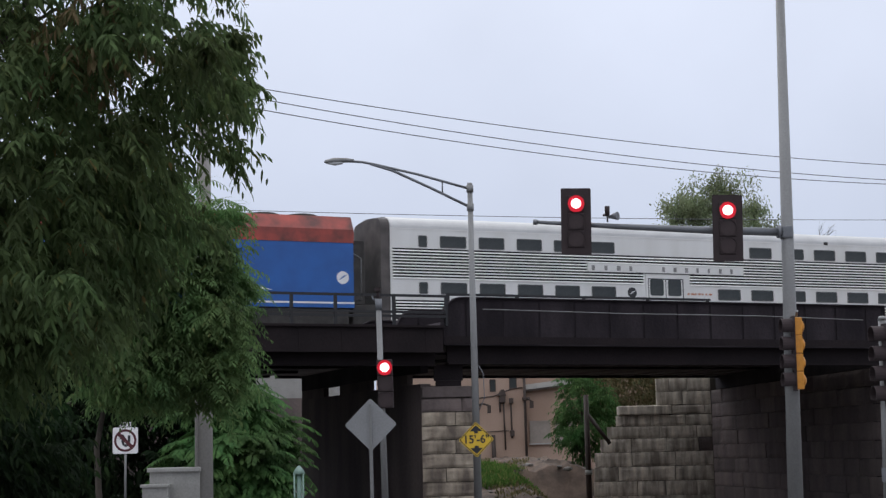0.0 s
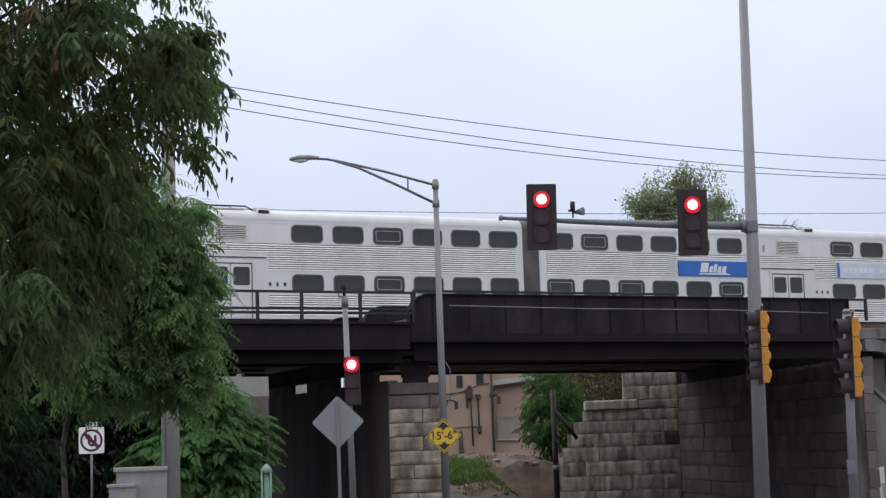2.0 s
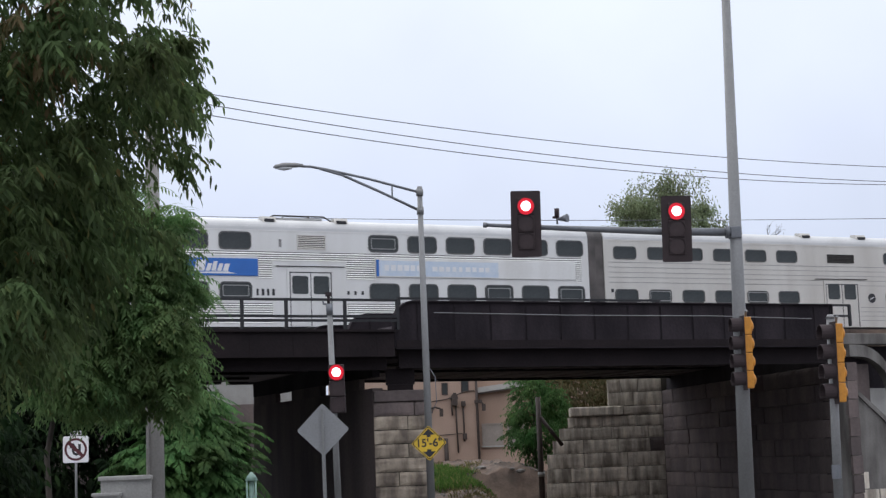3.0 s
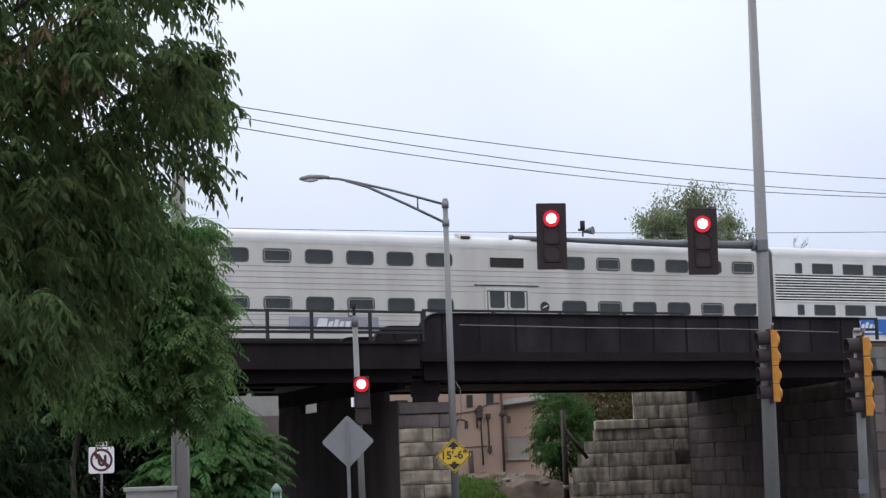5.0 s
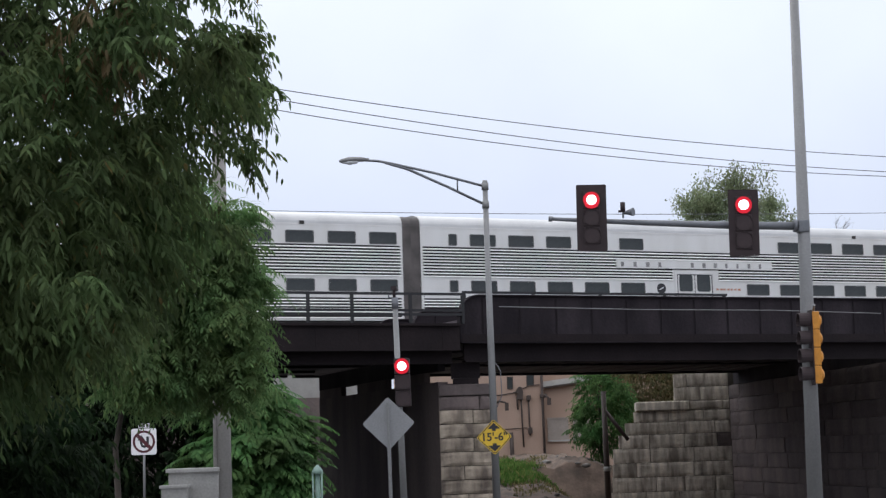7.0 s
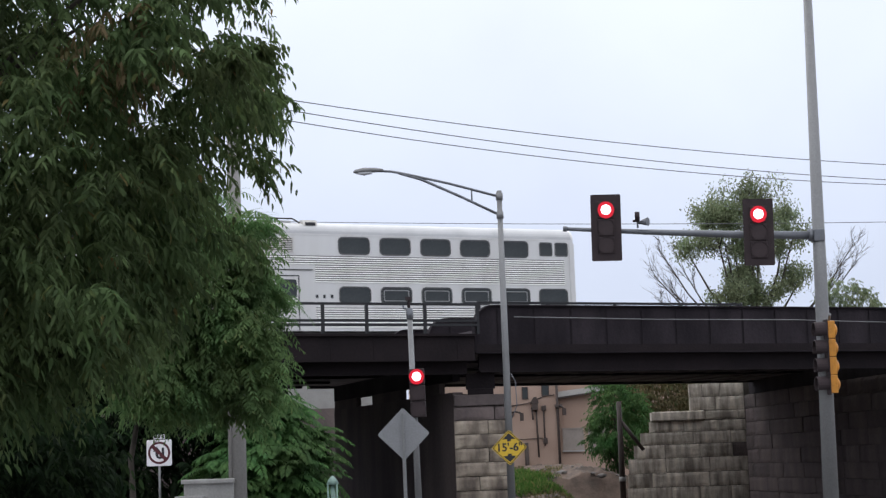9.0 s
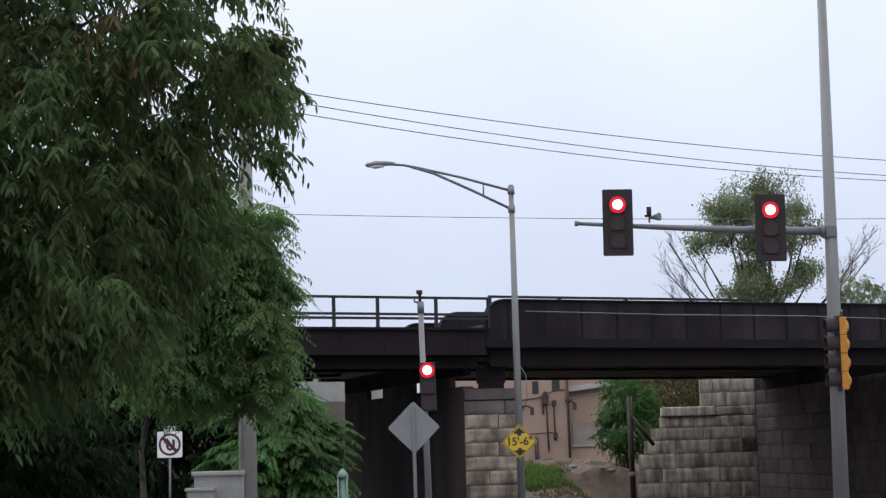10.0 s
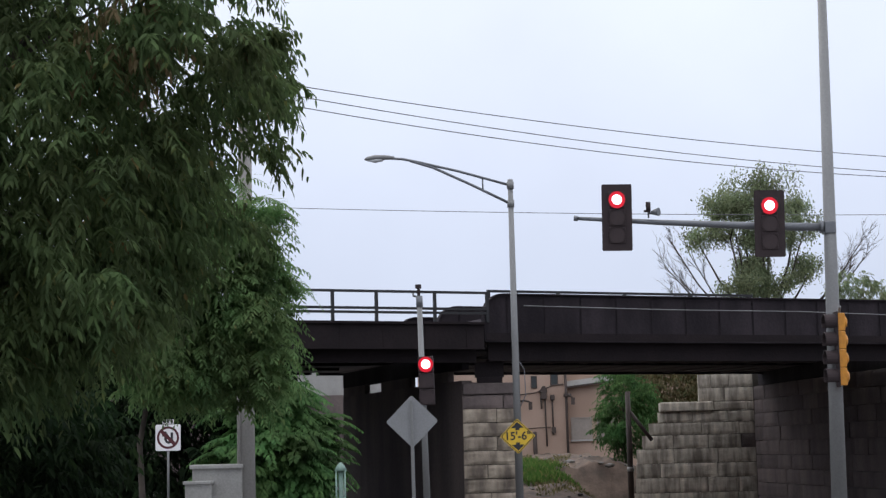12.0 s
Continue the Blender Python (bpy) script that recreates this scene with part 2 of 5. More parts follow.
LEAF_RUSSET = leaf_material("russet_leaves", [(0, (0.07, 0.09, 0.03)), (0.6, (0.13, 0.10, 0.045)), (1, (0.17, 0.12, 0.06))])


# ---- mesh helpers ----
def mesh_of(name, bm, mat):
    me = bpy.data.meshes.new(name)
    bmesh.ops.recalc_face_normals(bm, faces=bm.faces)
    bm.to_mesh(me)
    bm.free()
    me.materials.append(mat)
    return me


def part(name, bm, mat, parent=None, label=""):
    """One mesh object under a thing or a part; bm is a bmesh or a mesh that several pieces share."""
    ob = new(name, bm if isinstance(bm, bpy.types.Mesh) else mesh_of(name, bm, mat))
    ob.parent = parent
    return tagged(ob, label) if label else ob


def thing(name, m, label, category, group="", kind=""):
    ob = new(name)
    ob.matrix_basis = m
    ob.empty_display_size = 0.2
    return tagged(ob, label, category, group, kind)


def box(x0, x1, y0, y1, z0, z1, bm=None, bevel=0.0):
    b = bmesh.new()
    v = [b.verts.new((x, y, z)) for x in (x0, x1) for y in (y0, y1) for z in (z0, z1)]
    for f in ((0, 1, 3, 2), (4, 6, 7, 5), (0, 4, 5, 1), (2, 3, 7, 6), (0, 2, 6, 4), (1, 5, 7, 3)):
        b.faces.new([v[i] for i in f])
    if bevel:
        bmesh.ops.bevel(b, geom=b.edges[:], offset=bevel, segments=2, affect="EDGES", profile=0.6)
    return merge(bm, b)


def merge(bm, b):
    if bm is None:
        return b
    ids = [bm.verts.new(v.co) for v in b.verts]
    b.verts.index_update()
    for f in b.faces:
        try:
            bm.faces.new([ids[v.index] for v in f.verts]).smooth = f.smooth
        except ValueError:
            pass
    b.free()
    return bm


def tube(points, radii, bm=None, seg=12, caps=True):
    """A round bar through points, with a radius at each."""
    b = bmesh.new()
    pts = [Vector(p) for p in points]
    rings = []
    for i, p in enumerate(pts):
        d = (pts[min(i + 1, len(pts) - 1)] - pts[max(i - 1, 0)]).normalized()
        side = d.cross(Vector((0.31, 0.2, 1) if abs(d.z) < 0.9 else (1, 0.1, 0))).normalized()
        up = d.cross(side)
        r = radii[i] if isinstance(radii, (list, tuple)) else radii
        rings.append([b.verts.new(p + r * (side * math.cos(a) + up * math.sin(a))) for a in (2 * math.pi * k / seg for k in range(seg))])
    for q, s in zip(rings, rings[1:]):
        for k in range(seg):
            b.faces.new((q[k], q[(k + 1) % seg], s[(k + 1) % seg], s[k])).smooth = True
    if caps:
        b.faces.new(rings[0][::-1])
        b.faces.new(rings[-1])
    return merge(bm, b)


def sweep(profile, x0, x1, bm=None, steps=1, smooth=False):
    """A closed outline of (y, z) drawn along x."""
    b = bmesh.new()
    rings = [[b.verts.new((x0 + (x1 - x0) * i / steps, y, z)) for y, z in profile] for i in range(steps + 1)]
    n = len(profile)
    for q, s in zip(rings, rings[1:]):
        for k in range(n):
            b.faces.new((q[k], q[(k + 1) % n], s[(k + 1) % n], s[k])).smooth = smooth
    b.faces.new(rings[0])
    b.faces.new(rings[-1])
    return merge(bm, b)


def rounded(w, h, r, seg=4):
    """The outline of a rectangle with round corners, centred, as (x, z)."""
    out = []
    for cx, cz, a0 in ((w / 2 - r, h / 2 - r, 0), (r - w / 2, h / 2 - r, 90), (r - w / 2, r - h / 2, 180), (w / 2 - r, r - h / 2, 270)):
        out += [(cx + r * math.cos(radians(a0 + 90 * k / seg)), cz + r * math.sin(radians(a0 + 90 * k / seg))) for k in range(seg + 1)]
    return out


def plate(outline, y0, y1, bm=None):
    """An outline of (x, z) given thickness from y0 to y1."""
    b = bmesh.new()
    q, s = [[b.verts.new((x, y, z)) for x, z in outline] for y in (y0, y1)]
    n = len(outline)
    for k in range(n):
        b.faces.new((q[k], q[(k + 1) % n], s[(k + 1) % n], s[k]))
    b.faces.new(q)
    b.faces.new(s[::-1])
    return merge(bm, b)


def ring_plate(outer, inner, y0, y1, bm=None):
    b = bmesh.new()
    n = len(outer)
    v = [[b.verts.new((x, y, z)) for x, z in o] for o in (outer, inner) for y in (y0, y1)]
    for k in range(n):
        j = (k + 1) % n
        b.faces.new((v[0][k], v[0][j], v[1][j], v[1][k]))
        b.faces.new((v[2][k], v[3][k], v[3][j], v[2][j]))
        b.faces.new((v[0][k], v[2][k], v[2][j], v[0][j]))
        b.faces.new((v[1][k], v[1][j], v[3][j], v[3][k]))
    return merge(bm, b)


def disc(r, n=20):
    return [(r * math.cos(2 * math.pi * k / n), r * math.sin(2 * math.pi * k / n)) for k in range(n)]


def moved(outline, dx, dz):
    return [(x + dx, z + dz) for x, z in outline]


def leaf_mesh(name, base, way, face, length, width, mat, droop=0.35):
    """Many lance-shaped leaves, each folded along its rib and drooping at the tip; arrays with a row for each leaf."""
    n = len(base)
    way = way / np.linalg.norm(way, axis=1)[:, None]
    side = np.cross(way, face)
    side /= np.linalg.norm(side, axis=1)[:, None] + 1e-9
    up = np.cross(side, way)
    length, width = length[:, None], width[:, None]
    down = np.array([0, 0, -1.0])
    c1 = base + way * length * 0.3 + down * length * droop * 0.1
    c2 = base + way * length * 0.68 + down * length * droop * 0.45
    tip = base + way * length * (1 - droop * 0.25) + down * length * droop
    lift = up * width * 0.16
    v = np.stack([base, c1 + side * width * 0.5 + lift, c1, c1 - side * width * 0.5 + lift,
                  c2 + side * width * 0.42 + lift, c2, c2 - side * width * 0.42 + lift, tip], 1)
    idx = np.arange(n)[:, None] * 8
    tri = np.concatenate([idx + t for t in ([0, 2, 1], [0, 3, 2], [1, 2, 5], [1, 5, 4], [2, 3, 6], [2, 6, 5], [4, 5, 7], [5, 6, 7])], 1).reshape(-1)
    me = bpy.data.meshes.new(name)
    me.vertices.add(n * 8)
    me.vertices.foreach_set("co", v.reshape(-1).astype(np.float32))
    me.loops.add(len(tri))
    me.loops.foreach_set("vertex_index", tri.astype(np.int32))
    me.polygons.add(n * 8)
    me.polygons.foreach_set("loop_start", np.arange(0, n * 24, 3, dtype=np.int32))
    me.update()
    me.validate()
    me.materials.append(mat)
    return me

# ---- the ground ----
U_TURN = 24.36                                   # the tracks' heading
U = Vector((math.cos(radians(U_TURN)), math.sin(radians(U_TURN)), 0))
N = Vector((-U.y, U.x, 0))
G0 = Vector((-0.05, 48.0, 0))                    # foot of the near girder's left end
R = Vector((-0.35, 0.937, 0))                    # along the piers


def bridge_pose(s=0.0, q=0.0, z=0.0):
    """A pose whose x runs along the tracks: s metres along the bridge, q metres across it."""
    p = G0 + U * s + N * q
    return pose(p.x, p.y, z, 0, 0, U_TURN)


def ease(v):
    v = min(1.0, max(0.0, v))
    return v * v * (3 - 2 * v)


def ground_z(x, y):
    """The street dips before and under the bridge."""
    q = (Vector((x, y, 0)) - G0).dot(N)
    return -1.1 * ease((q + 13) / 14) * ease((x + 1.5) / 3) * ease((24 - x) / 6) * ease((93 - y) / 7)


bm = bmesh.new()
gx = [-2500, -1200, -500, -200, -80, -40, -20, -8] + [-4 + k for k in range(31)] + [34, 50, 90, 200, 500, 1200, 2500]
gy = [-1000, -400, -150, -50, 0, 15, 25] + [30 + k for k in range(67)] + [110, 150, 250, 600, 1500, 4000]
grid = [[bm.verts.new((x, y, ground_z(x, y))) for y in gy] for x in gx]
for q0, q1 in zip(grid, grid[1:]):
    for k in range(len(gy) - 1):
        bm.faces.new((q0[k], q1[k], q1[k + 1], q0[k + 1])).smooth = True
ground = part("ground", bm, ASPHALT)
tagged(ground, "grey asphalt ground dipping under the bridge and reaching the horizon", "ground", kind="structure")


def slab(name, m, label, category, x, y, z, mat):
    ob = part(name, box(*x, *y, *z), mat)
    ob.matrix_basis = m
    return tagged(ob, label, category, kind="structure")


# ---- the railway bridge ----
SOFFIT, DECK = 4.83, 5.35
bridge = thing("railway_bridge", bridge_pose(), "black weathered steel plate-girder railway bridge over the street", "bridge", kind="structure")


def plate_girder(name, s0, s1, q, top, bottom, label, left_round=True, right_round=True, mat=GIRDER):
    """A through girder: web with round upper corners, flanges all round, stiffeners on both faces."""
    r, n = 0.62, 8
    pts = [(s0, bottom)]
    if left_round:
        pts += [(s0 + r * (1 - math.cos(a)), top - r + r * math.sin(a)) for a in (math.pi / 2 * k / n for k in range(n + 1))]
    else:
        pts += [(s0, top)]
    if right_round:
        pts += [(s1 - r * (1 - math.cos(a)), top - r + r * math.sin(a)) for a in (math.pi / 2 * k / n for k in range(n, -1, -1))]
    else:
        pts += [(s1, top)]
    pts += [(s1, bottom)]
    web = part(name, plate(pts, q - 0.012, q + 0.012), mat, bridge, label)
    fl = bmesh.new()
    for (xa, za), (xb, zb) in zip(pts, pts[1:]):
        d = Vector((xb - xa, 0, zb - za)).normalized()
        nn = Vector((d.z, 0, -d.x)) * -0.035
        v = []
        for y in (q - 0.11, q + 0.11):
            v += [fl.verts.new((xa, y, za)), fl.verts.new((xb, y, zb)), fl.verts.new((xb + nn.x, y, zb + nn.z)), fl.verts.new((xa + nn.x, y, za + nn.z))]
        for f in ((0, 1, 2, 3), (4, 7, 6, 5), (0, 4, 5, 1), (1, 5, 6, 2), (2, 6, 7, 3), (3, 7, 4, 0)):
            fl.faces.new([v[i] for i in f])
    box(s0, s1, q - 0.1, q + 0.21, bottom - 0.03, bottom, fl)
    part("flange", fl, mat, web)
    stiff = mesh_of("stiffener", merge(box(-0.04, 0.04, -0.022, -0.012, 0, top - bottom - 0.06), box(-0.006, 0.006, -0.05, -0.022, 0, top - bottom - 0.06)), mat)
    k = 0
    x = s0 + 0.75
    while x < s1 - 0.4:
        st = part("stiffener", stiff, mat, web)
        st.location = (x, q, bottom)
        x += 1.22
        k += 1
    return web


LEN = 16.1
SKEW = 0.335                                     # how far the abutment runs on for each metre across
plate_girder("near_girder", 0.0, LEN, 0.0, 6.2, SOFFIT, "near plate girder with vertical stiffeners and a rounded end", right_round=False)
# shade at the girder's foot, put in as an added darker strip
part("dark_foot_strip", box(0.02, LEN - 0.02, -0.085, -0.055, SOFFIT + 0.01, 5.06), RUST, bridge, "dark strip standing in for shade along the foot of the near girder")
for k, q in enumerate((4.2, 8.4, 12.4)):
    plate_girder("inner_girder", q * 0.07, LEN + q * SKEW, q, 6.2 if k < 2 else 6.0, SOFFIT, "")
plate_girder("far_girder", 1.3, LEN + 19.2 * SKEW, 19.2, 6.0, SOFFIT - 0.02, "")
part("floor_edge", merge(box(0.25, LEN - 0.05, 0.3, 0.36, 4.30, 4.84), box(0.25, LEN - 0.05, 0.2, 0.5, 4.26, 4.30)), RUST, bridge, "dark edge of the bridge floor")
# floor of the main span: plates on cross beams, open to below
fl = bmesh.new()
rim = [(0.1, 0.22), (LEN, 0.22), (LEN + 19.0 * SKEW, 19.0), (0.1, 19.0)]
lo, hi = [[fl.verts.new((x, y, z)) for x, y in rim] for z in (4.88, DECK + 0.16)]
fl.faces.new(lo[::-1])
fl.faces.new(hi)
for k in range(4):
    fl.faces.new((lo[k], lo[(k + 1) % 4], hi[(k + 1) % 4], hi[k]))
part("deck_plate", fl, UNDERSIDE, bridge)
cross = mesh_of("cross_beam", merge(box(-0.13, 0.13, 0.22, 18.95, 4.855, 4.88), box(-0.15, 0.15, 0.22, 18.95, 4.87, 4.9)), UNDERSIDE)
for k in range(11):
    part("cross_beam", cross, GIRDER, bridge).location = (0.7 + k * 1.5, 0, 0)
for s in (17.2, 18.7, 20.2, 21.6):
    q0 = (s - LEN) / SKEW + 0.8
    part("cross_beam", box(s - 0.13, s + 0.13, q0, 18.95, 4.83, 4.9), UNDERSIDE, bridge)
# the shallower span beside it
L0 = -16.0
part("side_span_fascia", merge(box(L0, -0.05, -0.1, 0.0, 4.62, 5.36), merge(box(L0, -0.05, -0.2, 0.06, 5.30, 5.37), box(L0, -0.05, -0.14, 0.06, 4.58, 4.63))), RUST, bridge, "rusty dark fascia girder of the shallower span")
part("side_floor_edge", box(L0, -0.1, 0.4, 0.46, 4.22, 4.72), RUST, bridge)
fst = mesh_of("fascia_stiffener", box(-0.012, 0.012, -0.115, -0.1, 4.63, 5.3), RUST)
for k in range(12):
    part("fascia_stiffener", fst, RUST, bridge).location = (-0.6 - k * 1.3, 0, 0)
part("side_span_deck", box(L0, -0.02, 0.0, 19.4, 4.72, 5.3), UNDERSIDE, bridge)
for q in (3.2, 6.4, 9.6, 12.8, 16.0, 19.1):
    part("side_span_beam", box(L0, -0.1, q - 0.16, q + 0.16, 4.64 if q < 19 else 4.2, 4.74), RUST, bridge)
# ballast, rails under the train
part("ballast", box(L0 - 300, LEN + 240, 14.6, 18.9, 5.52, 5.84), GRAVEL, bridge)
for q in (16.05, 17.5):
    part("rail", merge(box(L0 - 300, LEN + 240, q - 0.035, q + 0.035, 5.98, 6.05), merge(box(L0 - 300, LEN + 240, q - 0.01, q + 0.01, 5.88, 5.98), box(L0 - 300, LEN + 240, q - 0.07, q + 0.07, 5.84, 5.88))), WHEEL, bridge)


def handrail(name, s0, s1, q, z0, height, posts, rails, label):
    ob = thing(name, bridge_pose(), label, "railing")
    post = mesh_of("post", box(-0.042, 0.042, -0.042, 0.042, 0, height), RAIL_BLACK)
    for s in posts:
        part("post", post, RAIL_BLACK, ob).location = (s, q, z0)
    for h in rails:
        part("rail", box(s0, s1, q - 0.035, q + 0.035, z0 + h - 0.036, z0 + h + 0.036), RAIL_BLACK, ob)
    return ob


handrail("side_span_railing", L0, 0.1, -0.12, 5.37, 0.86, [0.06 - 1.66 - 1.22 * 0 - 0.0, 0.06, -3.4, -4.72, -6.1, -7.5, -8.9, -10.3, -11.7, -13.1], (0.86, 0.38, 0.26), "black steel pipe railing along the side span")
handrail("girder_railing", 0.25, 9.5, 0.28, 5.52, 0.82, [0.3, 2.6, 4.9, 7.2, 9.4], (0.81,), "low black hand rail behind the near girder")
handrail("end_railing", LEN - 0.1, LEN + 0.85, 0.0, 5.5, 0.72, [LEN, LEN + 0.82], (0.7, 0.34), "short black railing beyond the girder's end")
part("service_cable", tube([(1.2, -0.24, 5.86), (6, -0.24, 5.80), (11, -0.24, 5.80), (LEN - 1, -0.24, 5.72)], 0.014, seg=6), GALV, bridge, "thin grey cable along the near girder")


# ---- stone piers and walls ----
def ashlar(parent, x0, x1, y_face, z0, courses, height, mat, depth=0.32, stone=(0.7, 1.5), seed=1, ends=None, dark_from=None, top_soot=99):
    """Rock-faced blocks in courses on the plane y = y_face, facing -y; each block is a piece of its own with an uneven face."""
    rng = random.Random(seed)
    shapes = {}
    for c in range(courses):
        xa = x0 if ends is None else ends(c)
        x = xa
        first = True
        while x < x1 - 0.05:
            w = round(rng.uniform(*stone) * (0.55 if first and c % 2 else 1), 1)
            first = False
            w = max(0.3, min(w, x1 - x))
            if x1 - x - w < 0.3:
                w = x1 - x
            # stones farther in take the sooty colour with the bridge's shade painted in
            black = dark_from is not None and x + w / 2 > dark_from + rng.uniform(-1.3, 1.3) or c >= top_soot and rng.random() < 0.75
            key = (round(w, 2), rng.randrange(3), black)
            if key not in shapes:
                b = bmesh.new()
                n, e = 5, 0.018
                rise = [[0 if i in (0, n) or j in (0, n) else e + rng.uniform(0.0, 0.016) for j in range(n + 1)] for i in range(n + 1)]
                jog = [rng.uniform(-0.012, 0.012) for _ in range(4)]
                g = [[b.verts.new((0.012 + (w - 0.024) * i / n, -rise[i][j], 0.012 + (height - 0.024) * j / n + (0.7 * jog[i % 4] if j in (0, n) else 0))) for j in range(n + 1)] for i in range(n + 1)]
                bk = [[b.verts.new((0.012 + (w - 0.024) * i / n, depth, 0.012 + (height - 0.024) * j / n)) for j in (0, n)] for i in (0, n)]
                for i in range(n):
                    for j in range(n):
                        b.faces.new((g[i][j], g[i + 1][j], g[i + 1][j + 1], g[i][j + 1])).smooth = 0 < i < n - 1 and 0 < j < n - 1
                b.faces.new([g[0][j] for j in range(n + 1)] + [bk[0][1], bk[0][0]])
                b.faces.new([g[n][j] for j in range(n, -1, -1)] + [bk[1][0], bk[1][1]])
                b.faces.new([g[i][n] for i in range(n + 1)] + [bk[1][1], bk[0][1]])
                b.faces.new([g[i][0] for i in range(n, -1, -1)] + [bk[0][0], bk[1][0]])
                shapes[key] = mesh_of("stone", b, STONE_SOOT_SHADE if black else mat)
            part("stone", shapes[key], mat, parent).location = (x, y_face + rng.uniform(-0.02, 0.02), z0 + c * height)
            x += w


R_TURN = math.degrees(math.atan2(R.y, R.x))
# middle pier: its end faces the street, its long side runs under the bridge
pier = thing("stone_pier", pose(-0.74, 48.45, 0, 0, 0, 2.0), "rough limestone bridge pier, sooty along its side", "pier", kind="structure")
part("core", box(0.04, 1.56, 0.3, 0.9, -1.2, 3.5), STONE_JOINT, pier)
ashlar(pier, 0.0, 1.6, 0.06, -1.23, 11, 0.41, STONE_TAN, 0.3, (1.2, 2.6), 5, top_soot=10)
part("cap_stone", box(0.02, 1.6, -0.02, 0.7, 3.29, 3.62, bevel=0.03), STONE_SOOT_SHADE, pier, "dark cap stone")
part("bearing", merge(box(0.45, 1.2, 0.1, 0.7, 3.62, 3.8, bevel=0.02), box(0.4, 1.25, 0.2, 0.6, 3.8, 4.26)), RUST, pier, "dark steel bearing under the girder end")
side = thing("pier_side_wall", pose(-0.72, 48.8, 0, 0, 0, R_TURN), "sooty stone side of the pier with the bridge's shade painted in", "pier", kind="structure")
part("core", box(0.35, 13.2, -1.4, -0.3, -1.2, 3.68), STONE_SOOT_SHADE, side)
part("wall_face", box(0.0, 13.2, -0.28, 0.04, -1.2, 3.72), STONE_SOOT_SHADE, side)
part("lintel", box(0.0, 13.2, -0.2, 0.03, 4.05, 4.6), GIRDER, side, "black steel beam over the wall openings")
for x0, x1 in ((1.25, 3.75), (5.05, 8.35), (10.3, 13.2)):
    part("bearing_panel", box(x0, x1, -0.16, 0.02, 3.72, 4.05), STONE_SOOT_SHADE, side)

# far abutment under the bridge, sooty and with shade painted in, and the paler stepped wing wall that carries on behind
ab_a, ab_b, ab_c = Vector((14.95, 54.3, 0)), Vector((12.2, 75.8, 0)), Vector((6.6, 76.1, 0))


def wall_pose(far, near):
    d = near - far
    return pose(far.x, far.y, 0, 0, 0, math.degrees(math.atan2(d.y, d.x))), d.length


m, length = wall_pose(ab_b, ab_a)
abut = thing("stone_abutment", m, "sooty stone abutment with the bridge's shade painted in", "abutment", kind="structure")
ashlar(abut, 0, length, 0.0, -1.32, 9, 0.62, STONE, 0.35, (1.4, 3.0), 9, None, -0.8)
part("core", box(0, length - 1.7, 0.33, 1.5, -1.3, 4.26), STONE_SOOT_SHADE, abut)
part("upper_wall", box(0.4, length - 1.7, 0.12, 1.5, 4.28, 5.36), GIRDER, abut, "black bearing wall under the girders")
m, length = wall_pose(ab_c, ab_b)
wing_stone = thing("stone_wing_wall", m, "streaked limestone wing wall stepping down from the bridge", "wall", kind="structure")
LEFT_END = (0.0, 0.02, 0.1, 0.14, 0.18, 0.46, 0.78, 1.2)
tall = ((-1.83, 0.67), (-1.16, 0.67), (-0.49, 0.67), (0.18, 0.66), (0.84, 0.66), (1.5, 0.62), (2.12, 0.56), (2.68, 0.5))
for k, (z, h) in enumerate(tall):
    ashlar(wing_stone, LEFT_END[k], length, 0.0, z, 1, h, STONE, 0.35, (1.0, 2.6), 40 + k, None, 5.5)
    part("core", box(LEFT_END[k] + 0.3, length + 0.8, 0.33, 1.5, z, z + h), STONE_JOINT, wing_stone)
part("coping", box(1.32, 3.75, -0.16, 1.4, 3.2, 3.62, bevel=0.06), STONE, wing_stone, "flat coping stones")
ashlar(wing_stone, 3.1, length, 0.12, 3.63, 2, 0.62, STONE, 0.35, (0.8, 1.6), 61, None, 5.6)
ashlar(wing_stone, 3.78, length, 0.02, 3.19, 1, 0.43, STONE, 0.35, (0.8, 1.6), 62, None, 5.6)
part("core", box(3.4, length + 0.8, 0.45, 1.5, 3.2, 4.87), STONE_JOINT, wing_stone)

# concrete wing at the near corner of the abutment
wing = thing("concrete_wing_wall", bridge_pose(LEN + 0.75, -0.3), "stained concrete wing wall with a sloping top", "wall", kind="structure")
part("wall", plate([(-0.55, -1.2), (5.5, -1.2), (3.4, 0.35), (0.95, 2.28), (-0.45, 3.42), (-0.55, 3.42)], 0.0, 0.5), CONCRETE, wing)
part("coping", plate([(-0.6, 3.42), (-0.45, 3.42), (0.95, 2.28), (3.4, 0.35), (3.4, 0.52), (0.98, 2.45), (-0.4, 3.56), (-0.6, 3.56)], -0.08, 0.58), CONCRETE, wing, "worn concrete coping sloping down")
part("rear_wall", box(0.15, 9, 1.2, 1.5, -1.2, 3.42), CONCRETE_PALE, wing, "pale concrete wall behind the sloping coping")
# shadow under the deck edge is painted onto this wall with girder black
part("back_wall", box(0.2, 9, 1.6, 2.2, -1.2, 4.9), GIRDER, wing, "wall below the tracks, painted girder-black for the shade there")
arc = [(0.65 + 1.5 * math.sin(radians(12 * k)), 3.4 + 1.5 * math.cos(radians(12 * k))) for k in range(8)]
edge = bmesh.new()
for (xa, za), (xb, zb) in zip([(0.3, 4.9)] + arc, arc):
    plate([(xa, za - 0.4), (xb, zb - 0.4), (xb, zb), (xa, za)], 0.7, 1.1, edge)
part("curved_parapet", edge, CONCRETE, wing, "worn concrete edge curving down from the tracks")
